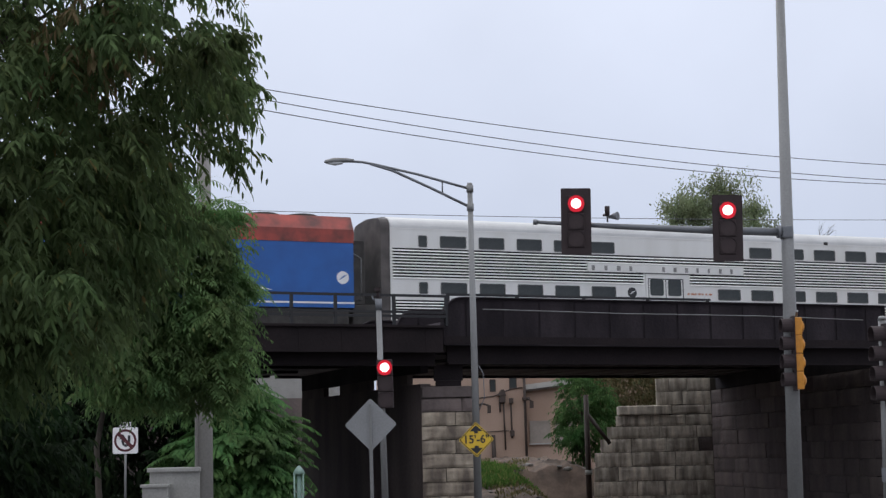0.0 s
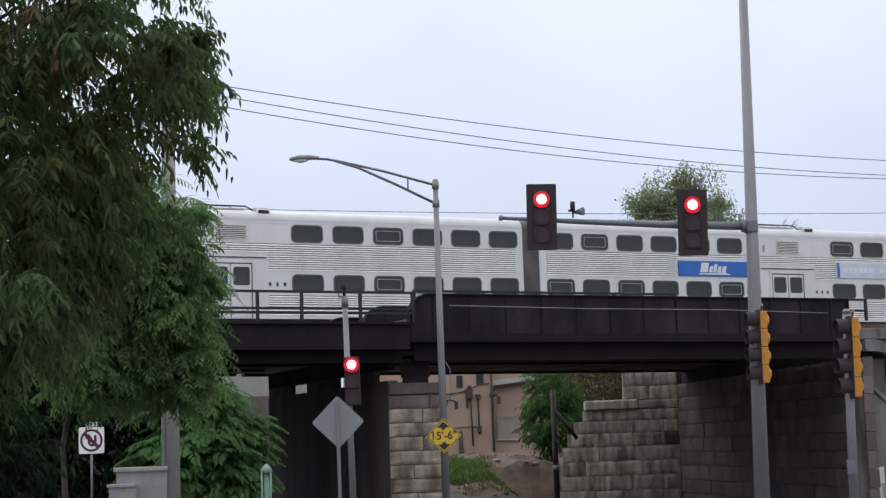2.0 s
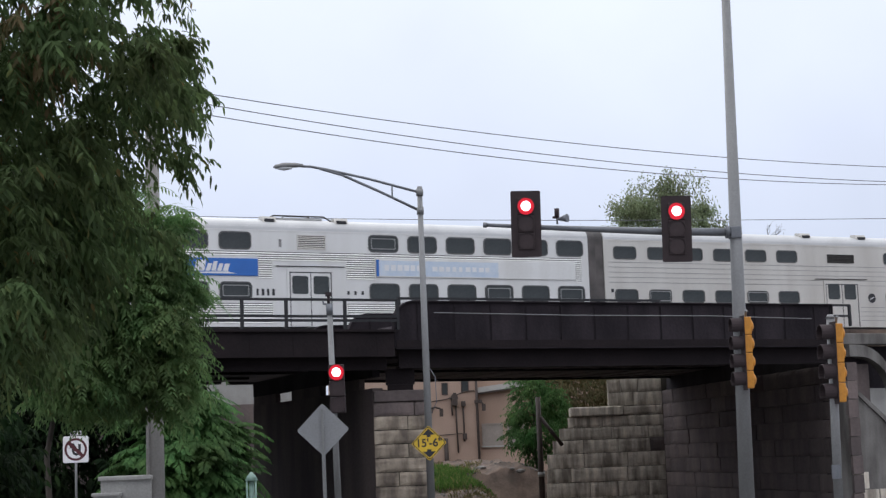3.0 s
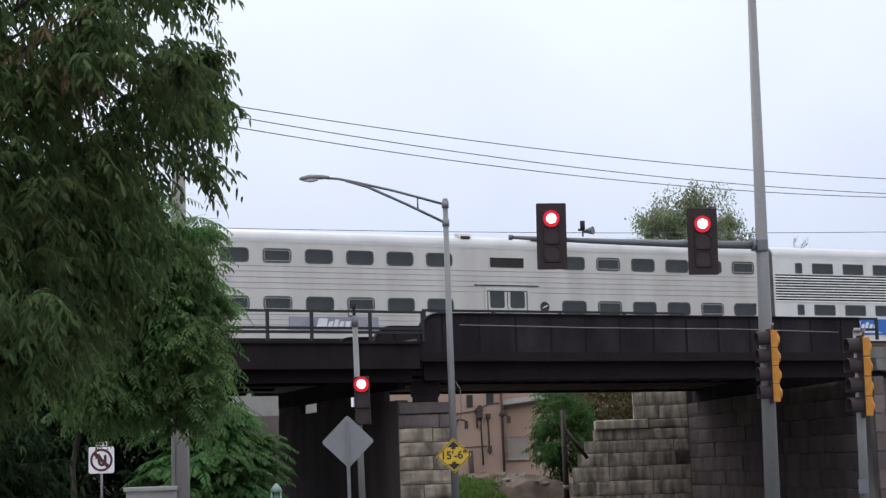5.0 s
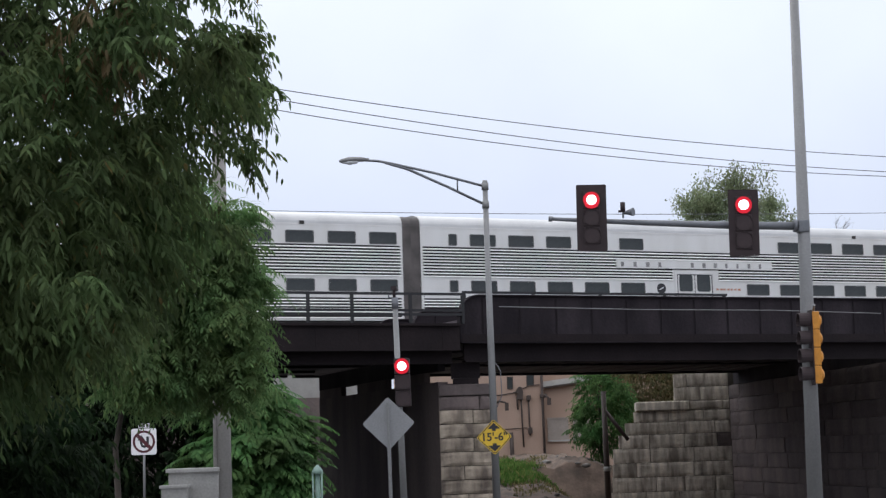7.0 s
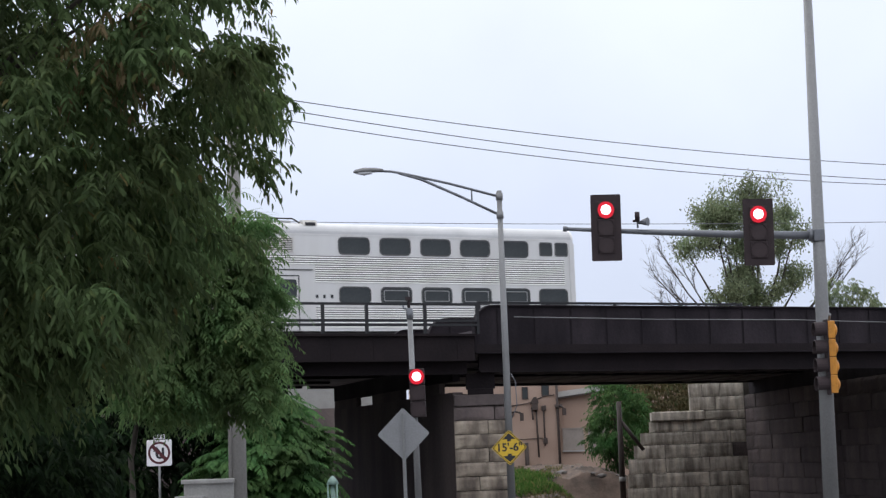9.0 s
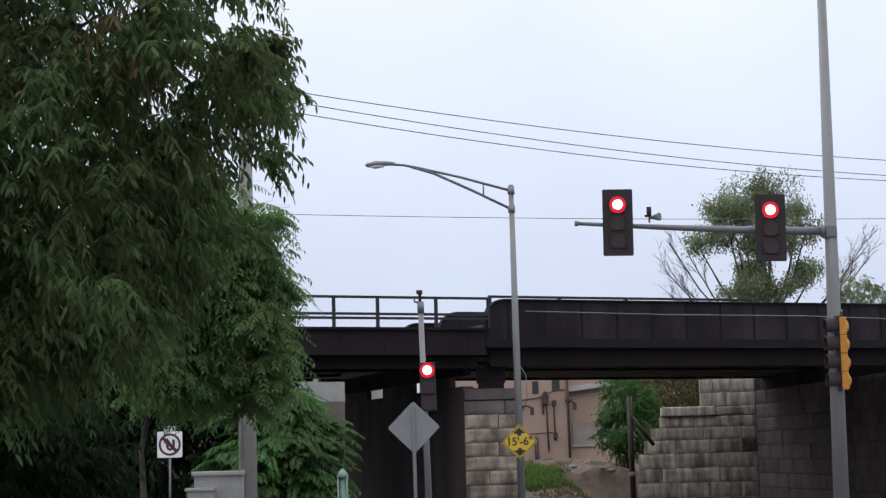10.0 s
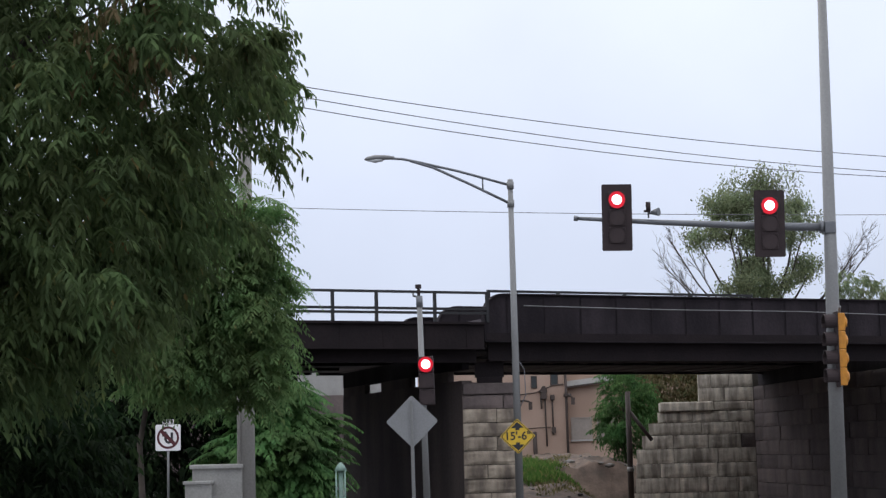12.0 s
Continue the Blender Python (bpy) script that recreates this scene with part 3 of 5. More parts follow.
part("ledge", box(-0.45, 14, 0.9, 1.5, 4.92, 5.3, bevel=0.03), CONCRETE, wing, "stained concrete ledge beside the tracks")
part("ballast_edge", box(-0.4, 14, 1.0, 2.2, 5.3, 5.44), GRAVEL, wing)
for k, (x0, x1, z0, z1) in enumerate(((-0.5, 0.15, 0.05, 0.6), (-0.5, 0.55, -0.5, 0.02), (0.6, 1.7, -0.5, 0.02), (-0.5, 0.9, -1.1, -0.54), (0.95, 2.3, -1.1, -0.54))):
    part("facing_block", box(x0, x1, -0.03, 0.0, z0, z1, bevel=0.012), STONE, wing)

bm = bmesh.new()
rows = []
for i in range(47):
    col = []
    for j in range(11):
        p = G0 + U * (-14 + i) + N * (-9.0 + 0.96 * j)
        col.append(bm.verts.new((p.x, p.y, ground_z(p.x, p.y) + 0.03)))
    rows.append(col)
for q0, q1 in zip(rows, rows[1:]):
    for k in range(10):
        bm.faces.new((q0[k], q1[k], q1[k + 1], q0[k + 1]))
tagged(part("road", bm, ROAD), "dark asphalt street before the bridge", "road", kind="structure")
slab("kerb", bridge_pose(1.5, 0.6), "low worn concrete kerb before the underpass", "kerb", (0, LEN - 2.5), (0, 0.35), (-1.3, -0.9), CONCRETE)
slab("embankment_left", bridge_pose(), "dark railway embankment beyond the side span", "embankment", (L0 - 300, L0), (0.3, 20), (0, 5.4), GRAVEL)
slab("embankment_right", bridge_pose(), "railway embankment beyond the abutment", "embankment", (LEN + 8.0, LEN + 240), (2.2, 20), (0, 5.5), GRAVEL)
slab("far_retaining_wall", pose(-14, 80, 0, 0, 0, 8), "pale concrete wall seen beneath the side span", "wall", (-8, 9.75), (0, 0.5), (4.1, 5.7), CONCRETE_PALE)
# the darkness below the far wall is in the colour of these two slabs
slab("far_embankment", pose(-14, 80.2, 0, 0, 0, 8), "dark earth bank below the far concrete wall", "embankment", (-8, 9.75), (0.5, 4.5), (0, 4.1), STONE_SOOT_SHADE)
slab("far_retaining_wall_base", pose(-14, 79.9, 0, 0, 0, 8), "dark lower part of the far wall", "wall", (-30, 9.2), (-0.5, 0.08), (0, 4.46), STONE_SOOT_SHADE)


# ---- the train ----
CAR = 25.14
HALF = 1.5


def body_profile(w=HALF, z0=0.72, top=5.03, inset=0.0):
    """Half-round shoulders and a slightly bowed roof."""
    pts = [(-w, z0), (-w, 4.46)]
    for a in (15, 30, 45, 60, 75):
        pts.append((-w + 0.42 * (1 - math.cos(radians(a))), 4.46 + 0.42 * math.sin(radians(a))))
    pts += [(-0.75, top - 0.05), (0, top)]
    return [(y * (1 - inset), z - inset * (0.5 if z > 2 else 0)) for y, z in pts + [(-y, z) for y, z in reversed(pts[:-1])]]


def ribs(car, x0, x1, z0, z1, pitch, deep, gaps=(), groove=GROOVE, share=0.46, metal=RIB):
    """Fluting: long ribs with a slanting upper and lower face on a darker grooved panel, the grooves' shade being in
    their colour; gaps are stretches of x and z kept clear.
    """
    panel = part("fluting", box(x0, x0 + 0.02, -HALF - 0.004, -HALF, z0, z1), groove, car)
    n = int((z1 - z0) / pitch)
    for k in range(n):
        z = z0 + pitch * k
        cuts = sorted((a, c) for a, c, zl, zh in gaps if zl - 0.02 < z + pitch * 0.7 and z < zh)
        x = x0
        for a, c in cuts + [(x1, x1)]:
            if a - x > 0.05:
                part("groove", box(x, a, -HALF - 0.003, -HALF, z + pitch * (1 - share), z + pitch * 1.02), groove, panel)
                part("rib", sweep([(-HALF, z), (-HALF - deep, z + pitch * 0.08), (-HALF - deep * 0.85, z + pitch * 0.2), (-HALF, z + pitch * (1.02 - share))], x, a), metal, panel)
            x = max(x, c)
    return panel


def window_meshes(w, h, r, rim):
    return (mesh_of("window", ring_plate(rounded(w + rim, h + rim, r + rim / 2), rounded(w - 0.02, h - 0.02, r), -0.022, 0.0), GASKET),
            mesh_of("pane", plate(rounded(w, h, r), -0.008, 0.0), GLASS))


WINDOWS = {"rounded": window_meshes(1.24, 0.62, 0.15, 0.07), "square": window_meshes(1.10, 0.43, 0.03, 0.05),
           "small": window_meshes(1.10, 0.50, 0.12, 0.06), "slit": window_meshes(0.32, 0.42, 0.03, 0.05), "cab": window_meshes(0.52, 0.50, 0.05, 0.07)}
DOOR_PANE = mesh_of("pane", plate(rounded(0.66, 0.70, 0.09), -0.03, -0.02), GLASS)
WHEEL_MESH = mesh_of("wheel", merge(tube([(0, -0.80, 0), (0, -0.70, 0)], 0.457, seg=24), merge(tube([(0, 0.70, 0), (0, 0.80, 0)], 0.457, seg=24), tube([(0, -0.95, 0), (0, 0.95, 0)], 0.085, seg=10))), WHEEL)


SASH = mesh_of("sash", ring_plate(rounded(1.06, 0.44, 0.05), rounded(0.99, 0.37, 0.04), -0.018, -0.008), GASKET_PALE)
some = random.Random(77)


def window(car, kind, x, z):
    rim, pane = WINDOWS[kind]
    if kind in ("rounded", "small") and some.random() < 0.16:
        part("sash", SASH, GASKET_PALE, car).location = (x, -HALF, z)
    ob = part("window", rim, GASKET, car)
    ob.location = (x, -HALF, z)
    part("pane", pane, GLASS, ob)
    far = part("window", rim, GASKET, car)
    far.matrix_basis = pose(x, HALF, z, 0, 0, 180)
    part("pane", pane, GLASS, far)


def bogie(car, x):
    ob = part("bogie", merge(box(x - 1.75, x + 1.75, -1.2, -1.02, 0.42, 0.66, bevel=0.04), merge(box(x - 1.75, x + 1.75, 1.02, 1.2, 0.42, 0.66, bevel=0.04), box(x - 0.3, x + 0.3, -1.2, 1.2, 0.4, 0.68))), UNDER, car)
    for dx in (-1.3, 1.3):
        part("wheel", WHEEL_MESH, WHEEL, ob).location = (x + dx, 0, 0.457)
        part("axle_box", box(x + dx - 0.16, x + dx + 0.16, -1.24, -1.0, 0.3, 0.6, bevel=0.03), UNDER, ob)


def bars(x0, x1, z0, z1, count, mat, car, name, y=-HALF - 0.006, fill=0.5, seed=0):
    """Writing too worn to read: a row of plain bars."""
    rng = random.Random(seed)
    w = (x1 - x0) / count
    for k in range(count):
        part(name, box(x0 + w * k, x0 + w * (k + fill * rng.uniform(0.7, 1.2)), y - 0.004, y, z0, z1), mat, car)


def car_shell(name, label, skin, tail=True):
    car = thing(name, pose(0, 0, 0), label, "passenger car", "cars of the train")
    part("body", sweep(body_profile(), 0.0, CAR), skin, car)
    top = [(y * 1.003, z + 0.006) for y, z in body_profile() if z > 4.4]
    part("roof", sweep(top, 0.0, CAR), STEEL_ROOF, car, "dull grey roof")
    part("roof_seam", merge(box(0.2, CAR - 0.2, -HALF - 0.012, -HALF, 4.40, 4.43), box(0.2, CAR - 0.2, -HALF - 0.012, -HALF, 0.72, 0.80)), skin, car)
    for x0, x1 in ((-0.385, 0.0), (CAR, CAR + 0.385))[: 2 if tail else 1]:
        part("diaphragm", sweep(body_profile(1.46, 0.8, 4.96), x0, x1), RUBBER, car, "dark grimy full-height diaphragm")
    part("side_sill", box(0.3, CAR - 0.3, -HALF + 0.08, -HALF + 0.14, 0.5, 0.74), UNDER, car)
    part("underframe", merge(box(1.0, CAR - 1.0, -1.2, 1.2, 0.5, 0.72), merge(box(8.2, 10.6, -1.35, 1.35, 0.28, 0.5), box(14.2, 17.6, -1.35, 1.35, 0.28, 0.5))), UNDER, car)
    bogie(car, 3.0)
    bogie(car, CAR - 3.0)
    return car


def side_doors(car, x0=11.70, x1=13.45, skin=STEEL, z0=0.75, z1=2.85):
    w = (x1 - x0) / 2
    part("door_surround", ring_plate([(x0 - 0.1, z0), (x0 - 0.1, z1 + 0.14), (x1 + 0.1, z1 + 0.14), (x1 + 0.1, z0)],
                                     [(x0, z0), (x0, z1), (x1, z1), (x1, z0)], -HALF - 0.035, -HALF), skin, car)
    part("door_gap", ring_plate([(x0, z0), (x0, z1), (x1, z1), (x1, z0)], [(x0 + 0.045, z0), (x0 + 0.045, z1 - 0.045), (x1 - 0.045, z1 - 0.045), (x1 - 0.045, z0)], -HALF - 0.024, -HALF), INK, car)
    part("drip_rail", box(x0 - 0.55, x1 + 0.55, -HALF - 0.05, -HALF, z1 + 0.2, z1 + 0.23), UNDER, car)
    for k in (0, 1):
        leaf = part("door", box(x0 + w * k + 0.015, x0 + w * (k + 1) - 0.015, -HALF - 0.02, -HALF, z0, z1), skin, car)
        pane = part("pane", DOOR_PANE, GLASS, leaf)
        pane.location = (x0 + w * (k + 0.5), -HALF, 2.34)
    part("door_seam", box((x0 + x1) / 2 - 0.015, (x0 + x1) / 2 + 0.015, -HALF - 0.03, -HALF - 0.0, z0, z1), INK, car)


def grille(car, x0, x1, z0, z1, mat=STEEL_OLD):
    g = part("ventilation_grille", ring_plate([(x0, z0), (x0, z1), (x1, z1), (x1, z0)], [(x0 + .04, z0 + .04), (x0 + .04, z1 - .04), (x1 - .04, z1 - .04), (x1 - .04, z0 + .04)], -HALF - 0.03, -HALF), mat, car)
    part("backing", box(x0 + 0.04, x1 - 0.04, -HALF - 0.004, -HALF, z0 + 0.04, z1 - 0.04), UNDER, g)
    slat = mesh_of("slat", sweep([(0, 0), (-0.028, -0.03), (-0.028, -0.018), (0, 0.02)], x0 + 0.04, x1 - 0.04), mat)
    z = z0 + 0.08
    while z < z1 - 0.05:
        part("slat", slat, mat, g).location = (0, -HALF, z)
        z += 0.07
    return g


def roof_gear(car, xs, bar=None):
    for x in xs:
        part("roof_vent", sweep([(-1.36, 4.76), (-0.9, 4.76), (-0.9, 5.06), (-1.25, 5.02)], x - 0.28, x + 0.28), STEEL_OLD, car)
        part("vent_mouth", box(x - 0.2, x + 0.2, -1.375, -1.3, 4.8, 4.92), INK, car)
    if bar:
        part("roof_rail", merge(tube([(bar[0] - 0.3, -0.95, 4.95), (bar[0], -0.95, 5.11), (bar[1], -0.95, 5.11), (bar[1] + 0.3, -0.95, 4.95)], 0.03, seg=6), tube([(bar[0] + 0.4, -0.5, 4.98), (bar[0] + 0.6, -0.5, 5.17), (bar[1] - 0.5, -0.5, 5.17), (bar[1] - 0.3, -0.5, 4.98)], 0.03, seg=6)), UNDER, car, "thin dark rails along the roof")
        part("roof_hatch", box(bar[0], bar[1], -0.8, -0.2, 4.98, 5.06, bevel=0.02), STEEL_ROOF, car)


def logo_board(car, x0, x1, z0, z1, ground_mat, ink_mat, name="blue_board", seed=0):
    """A board with a slanting wordmark and a swoosh, drawn as plain shapes."""
    b = part(name, box(x0, x1, -HALF - 0.05, -HALF, z0, z1, bevel=0.01), ground_mat, car)
    y, w, h = -HALF - 0.052, x1 - x0, z1 - z0
    mark = bmesh.new()
    x = x0 + w * 0.30
    for k, (ww, hh) in enumerate(((0.11, 0.62), (0.05, 0.42), (0.05, 0.55), (0.05, 0.42), (0.06, 0.42))):
        zb = z0 + h * 0.26
        plate([(x, zb), (x + w * ww, zb), (x + w * ww + h * 0.12, zb + h * hh), (x + h * 0.16, zb + h * hh)], y - 0.004, y, mark)
        x += w * (ww + 0.012)
    plate([(x0 + w * 0.27, z0 + h * 0.12), (x0 + w * 0.76, z0 + h * 0.12), (x0 + w * 0.66, z0 + h * 0.24), (x0 + w * 0.30, z0 + h * 0.19)], y - 0.004, y, mark)
    part("emblem", mark, ink_mat, b)
    return b


UP_L = [0.98, 2.68, 4.40, 6.11, 7.82, 9.53]
UP_R = [15.70, 17.41, 19.12, 20.83, 22.54, 24.25]


def fine_fluted_car(label, board, extra=False, cab=False):
    """Double-deck car with round-cornered windows and fine fluting."""
    car = car_shell("passenger_car", label, STEEL, not cab)
    for x in UP_L + (UP_R[:-1] if cab else UP_R):
        window(car, "rounded", x, 4.02)
    for x in UP_L + UP_R:
        window(car, "rounded", x, 2.10)
    if cab:
        for x in (23.98, 24.68):
            window(car, "cab", x, 4.05)
    gaps = [(6.75, 10.45, 2.62, 3.36), (11.0, 14.1, 0, 3.2)] + ([(15.3, 24.5, 2.66, 3.42)] if extra else [])
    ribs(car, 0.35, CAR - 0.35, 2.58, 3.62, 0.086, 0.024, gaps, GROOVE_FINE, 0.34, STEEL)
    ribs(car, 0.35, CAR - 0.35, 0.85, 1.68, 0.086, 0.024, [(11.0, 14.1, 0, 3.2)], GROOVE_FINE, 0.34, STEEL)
    side_doors(car)
    grille(car, 12.05, 13.25, 3.72, 4.30)
    bars(10.35, 11.2, 1.92, 2.18, 4, INK, car, "number_bar", seed=3)
    bars(14.1, 15.0, 1.98, 2.12, 3, INK, car, "notice", fill=0.4, seed=4)
    bars(11.3, 11.42, 3.8, 4.1, 1, INK_FADED, car, "notice_plate", fill=0.8)
    roof_gear(car, (11.0, 14.0), (11.3, 13.4))
    if board == "blue":
        logo_board(car, 6.80, 10.42, 2.66, 3.33, BLUE, WHITE)
    else:
        logo_board(car, 6.75, 10.40, 2.67, 3.33, STEEL if board == "white" else PALE_BLUE, PALE_BLUE if board == "white" else INK_FADED, "faded_board")
    if extra:
        adv = part("advertising_board", box(15.35, 24.46, -HALF - 0.05, -HALF, 2.69, 3.40, bevel=0.01), STEEL, car)
        part("print", box(15.4, 20.8, -HALF - 0.054, -HALF - 0.05, 2.74, 3.35), PALE_BLUE, adv, "faded pale blue print")
        part("edge_stripe", box(15.35, 15.47, -HALF - 0.056, -HALF - 0.05, 2.72, 3.38), BLUE, adv)
        bars(15.7, 17.4, 2.95, 3.18, 6, WHITE, adv, "print_bar", -HALF - 0.055, 0.7, 5)
        bars(17.8, 20.5, 2.95, 3.14, 9, WHITE, adv, "print_bar", -HALF - 0.055, 0.7, 6)
    if cab:
        part("cab_end", sweep(body_profile(1.48, 0.74, 5.0), CAR, CAR + 0.1), STEEL, car)
        part("end_post", box(CAR - 0.1, CAR + 0.12, -HALF - 0.02, -HALF + 0.1, 0.75, 4.3), STEEL, car)
        part("front_window", box(CAR + 0.1, CAR + 0.12, -1.2, -0.5, 3.75, 4.25), GLASS, car)
        part("end_door", box(CAR + 0.1, CAR + 0.12, -0.45, 0.45, 0.9, 2.9), STEEL_OLD, car)
        for y in (-0.95, 0.95):
            part("tail_lamp", box(CAR + 0.1, CAR + 0.16, y - 0.1, y + 0.1, 1.5, 1.7), SIGN_RED, car)
    return car


def deep_fluted_car(label):
    """Double-deck car with small square windows, deep fluting and a long lettered board."""
    car = car_shell("passenger_car", label, STEEL)
    for z in (3.95, 2.09):
        window(car, "slit", 1.40, z)
        for k in range(5):
            window(car, "square", 2.72 + 1.712 * k, z)
        for k in range(5):
            window(car, "square", 17.48 + 1.712 * k, z)
    window(car, "square", 15.77, 2.09)
    clear = [(11.5, 13.8, 0, 3.0), (8.8, 16.55, 2.93, 3.28)]
    ribs(car, 0.1, CAR - 0.1, 2.45, 3.66, 0.121, 0.05, clear, share=0.55)
    ribs(car, 0.1, CAR - 0.1, 0.80, 1.72, 0.115, 0.05, [(11.5, 13.8, 0, 3.0), (3.0, 6.8, 0.9, 1.72)], share=0.55)
    side_doors(car, z1=2.72)
    letter = part("letter_board", box(8.82, 16.52, -HALF - 0.05, -HALF, 2.94, 3.26), STEEL, car)
    y = -HALF - 0.052
    bars(9.0, 11.4, 3.0, 3.2, 4, INK_FADED, letter, "letter_bar", y, 0.26, 11)
    bars(12.4, 16.4, 3.0, 3.2, 7, INK_FADED, letter, "letter_bar", y, 0.26, 12)
    em = part("round_emblem", plate(moved(disc(0.22), 10.93, 2.1), -HALF - 0.006, -HALF), INK, car)
    part("emblem_slash", plate([(10.78, 2.02), (10.9, 2.06), (11.1, 2.17), (10.96, 2.15)], -HALF - 0.010, -HALF - 0.006), WHITE, em)
    bars(13.65, 14.9, 2.05, 2.13, 7, ORANGE_INK, car, "orange_lettering", fill=0.7, seed=8)
    logo_board(car, 3.04, 6.74, 1.0, 1.70, BLUE, WHITE)
    roof_gear(car, (10.4, 11.2))
    part("side_vent", box(20.9, 21.1, -HALF - 0.02, -HALF, 4.42, 4.56), UNDER, car)
    return car


def plain_car(label):
    """Smooth-sided double-deck car with small round-cornered windows."""
    car = car_shell("passenger_car", label, STEEL_OLD)
    for z in (3.90, 2.06):
        for k in range(6):
            window(car, "small", 1.06 + 1.712 * k, z)
        for k in range(6):
            window(car, "small", 15.75 + 1.712 * k, z)
    seams = bmesh.new()
    for z in (3.48, 3.27, 3.05, 2.84, 2.62, 1.62, 1.42, 1.22, 1.02):
        box(0.2, CAR - 0.2, -HALF - 0.009, -HALF, z, z + 0.02, seams)
    part("seam", seams, GASKET_PALE, car)
    side_doors(car, 11.7, 13.55, STEEL_OLD, z1=2.70)
    grille(car, 11.9, 13.43, 3.66, 4.05, UNDER)
    em = part("round_emblem", plate(moved(disc(0.22), 14.35, 2.06), -HALF - 0.006, -HALF), INK, car)
    part("emblem_slash", plate([(14.2, 1.98), (14.32, 2.02), (14.52, 2.13), (14.38, 2.11)], -HALF - 0.010, -HALF - 0.006), WHITE, em)
    logo_board(car, 3.2, 6.9, 1.02, 1.56, FADED_BOARD, WHITE, "faded_board")
    roof_gear(car, (10.9, 14.1))
    for x in (0.35, CAR - 0.3):
        part("lamp_bracket", box(x - 0.05, x + 0.05, -HALF - 0.04, -HALF, 2.2, 2.34), INK, car)
    return car


def locomotive():
    """Full-width diesel locomotive, blue flanks under an orange-red roof; its tail is next to the first car."""
    car = thing("locomotive", pose(0, 0, 0), "blue diesel locomotive with an orange-red roof edge", "locomotive")
    length = 16.0
    part("body", plate([(0.6, 1.45), (0, 1.9), (0, 3.82), (length, 3.82), (length, 1.45)], -HALF, HALF), LOCO_BLUE, car)
    part("roof", sweep([(-HALF - 0.02, 3.78), (-HALF - 0.02, 4.3), (-1.2, 4.84), (1.2, 4.84), (HALF + 0.02, 4.3), (HALF + 0.02, 3.78)], 0.4, length + 0.02), LOCO_RED, car, "grimy orange-red roof")
    part("walkway", box(0, length, -HALF - 0.04, HALF + 0.04, 1.25, 1.45), LOCO_BLUE, car)
    part("white_stripe", box(0, length, -HALF - 0.05, -HALF - 0.04, 1.40, 1.47), WHITE, car)
    for x in (length - 1.6, length - 3.2, length - 4.8):
        part("radiator_fan", tube([(x, 0, 4.8), (x, 0, 4.98), (x, 0, 5.02)], [0.66, 0.66, 0.56], seg=20), UNDER, car)
    part("exhaust_hood", box(length - 8.5, length - 6.3, -0.6, 0.6, 4.8, 5.04, bevel=0.05), UNDER, car)
    em = part("round_emblem", plate(moved(disc(0.25), length - 0.45, 2.42), -HALF - 0.008, -HALF), WHITE, car)
    part("emblem_mark", plate([(length - 0.62, 2.33), (length - 0.5, 2.37), (length - 0.28, 2.53), (length - 0.42, 2.5)], -HALF - 0.012, -HALF - 0.008), LOCO_BLUE, em)
    sw = bmesh.new()
    for k in range(3):
        plate([(length - 7.5, 1.9 + 0.16 * k), (length - 3.3 - 0.5 * k, 1.9 + 0.16 * k), (length - 3.7 - 0.5 * k, 2.0 + 0.16 * k), (length - 7.5, 2.0 + 0.16 * k)], -HALF - 0.008, -HALF, sw)
    part("swoosh", sw, WHITE, car, "white speed stripes")
    # the shaded recess at the tail is put in as a projecting dark block
    part("dark_tail_block", box(length, length + 0.5, -1.4, 1.4, 1.4, 3.9, bevel=0.03), UNDER, car)
    part("end_platform", box(length, length + 1.1, -1.4, 1.4, 0.55, 1.4, bevel=0.03), UNDER, car, "black end platform and coupler")
    part("end_door", box(length + 0.5, length + 0.54, -0.4, 0.4, 1.5, 3.5), INK, car)
    for y in (-1.42, 1.42):
        part("grab_iron", tube([(length, y, 1.5), (length + 0.35, y, 1.6), (length + 0.35, y, 3.2), (length, y, 3.4)], 0.025, seg=6), GALV, car)
    part("side_skirt", box(0.4, length - 0.2, -HALF + 0.06, -HALF + 0.14, 0.35, 1.26), UNDER, car)
    part("fuel_tank", box(5.6, 10.2, -1.35, 1.35, 0.3, 1.1, bevel=0.1), UNDER, car)
    part("frame_sill", box(0.3, length - 0.1, -1.2, 1.2, 0.95, 1.25), UNDER, car)
    part("windscreen", box(-0.02, 0.0, -1.1, 1.1, 3.0, 3.6), GLASS, car)
    bogie(car, 3.0)
    bogie(car, length - 3.0)
    return car


TRAIN = [
    (locomotive(), -16.0 - 1.55),
    (deep_fluted_car("stainless double-deck car with deep fluting and a lettered board"), 0.0),
    (fine_fluted_car("stainless double-deck car with rounded windows and a faded white board", "white"), 25.91),
    (fine_fluted_car("stainless double-deck car with blue board and pale advertising board", "blue", extra=True), 2 * 25.91),
    (plain_car("smooth grey double-deck car with small rounded windows"), 3 * 25.91),
    (plain_car("smooth grey double-deck car with small rounded windows"), 4 * 25.91),
    (deep_fluted_car("stainless double-deck car with deep fluting and a lettered board"), 5 * 25.91),
    (deep_fluted_car("stainless double-deck car with deep fluting and a lettered board"), 6 * 25.91),
    (fine_fluted_car("stainless double-deck control car with cab windows at its end", "pale", cab=True), 7 * 25.91),
]
RAIL_TOP = 6.05


def train_at(t, s):
    """Pose of a car whose leading end stood s metres behind the train's mark when the clip began."""
    d = s - 21.671 * t - 0.0815 * t * t + 0.00248 * t ** 3
    p = Vector((-2.076, 63.851, 0)) + U * d + N * HALF
    return pose(p.x, p.y, RAIL_TOP, 0, 0, U_TURN)


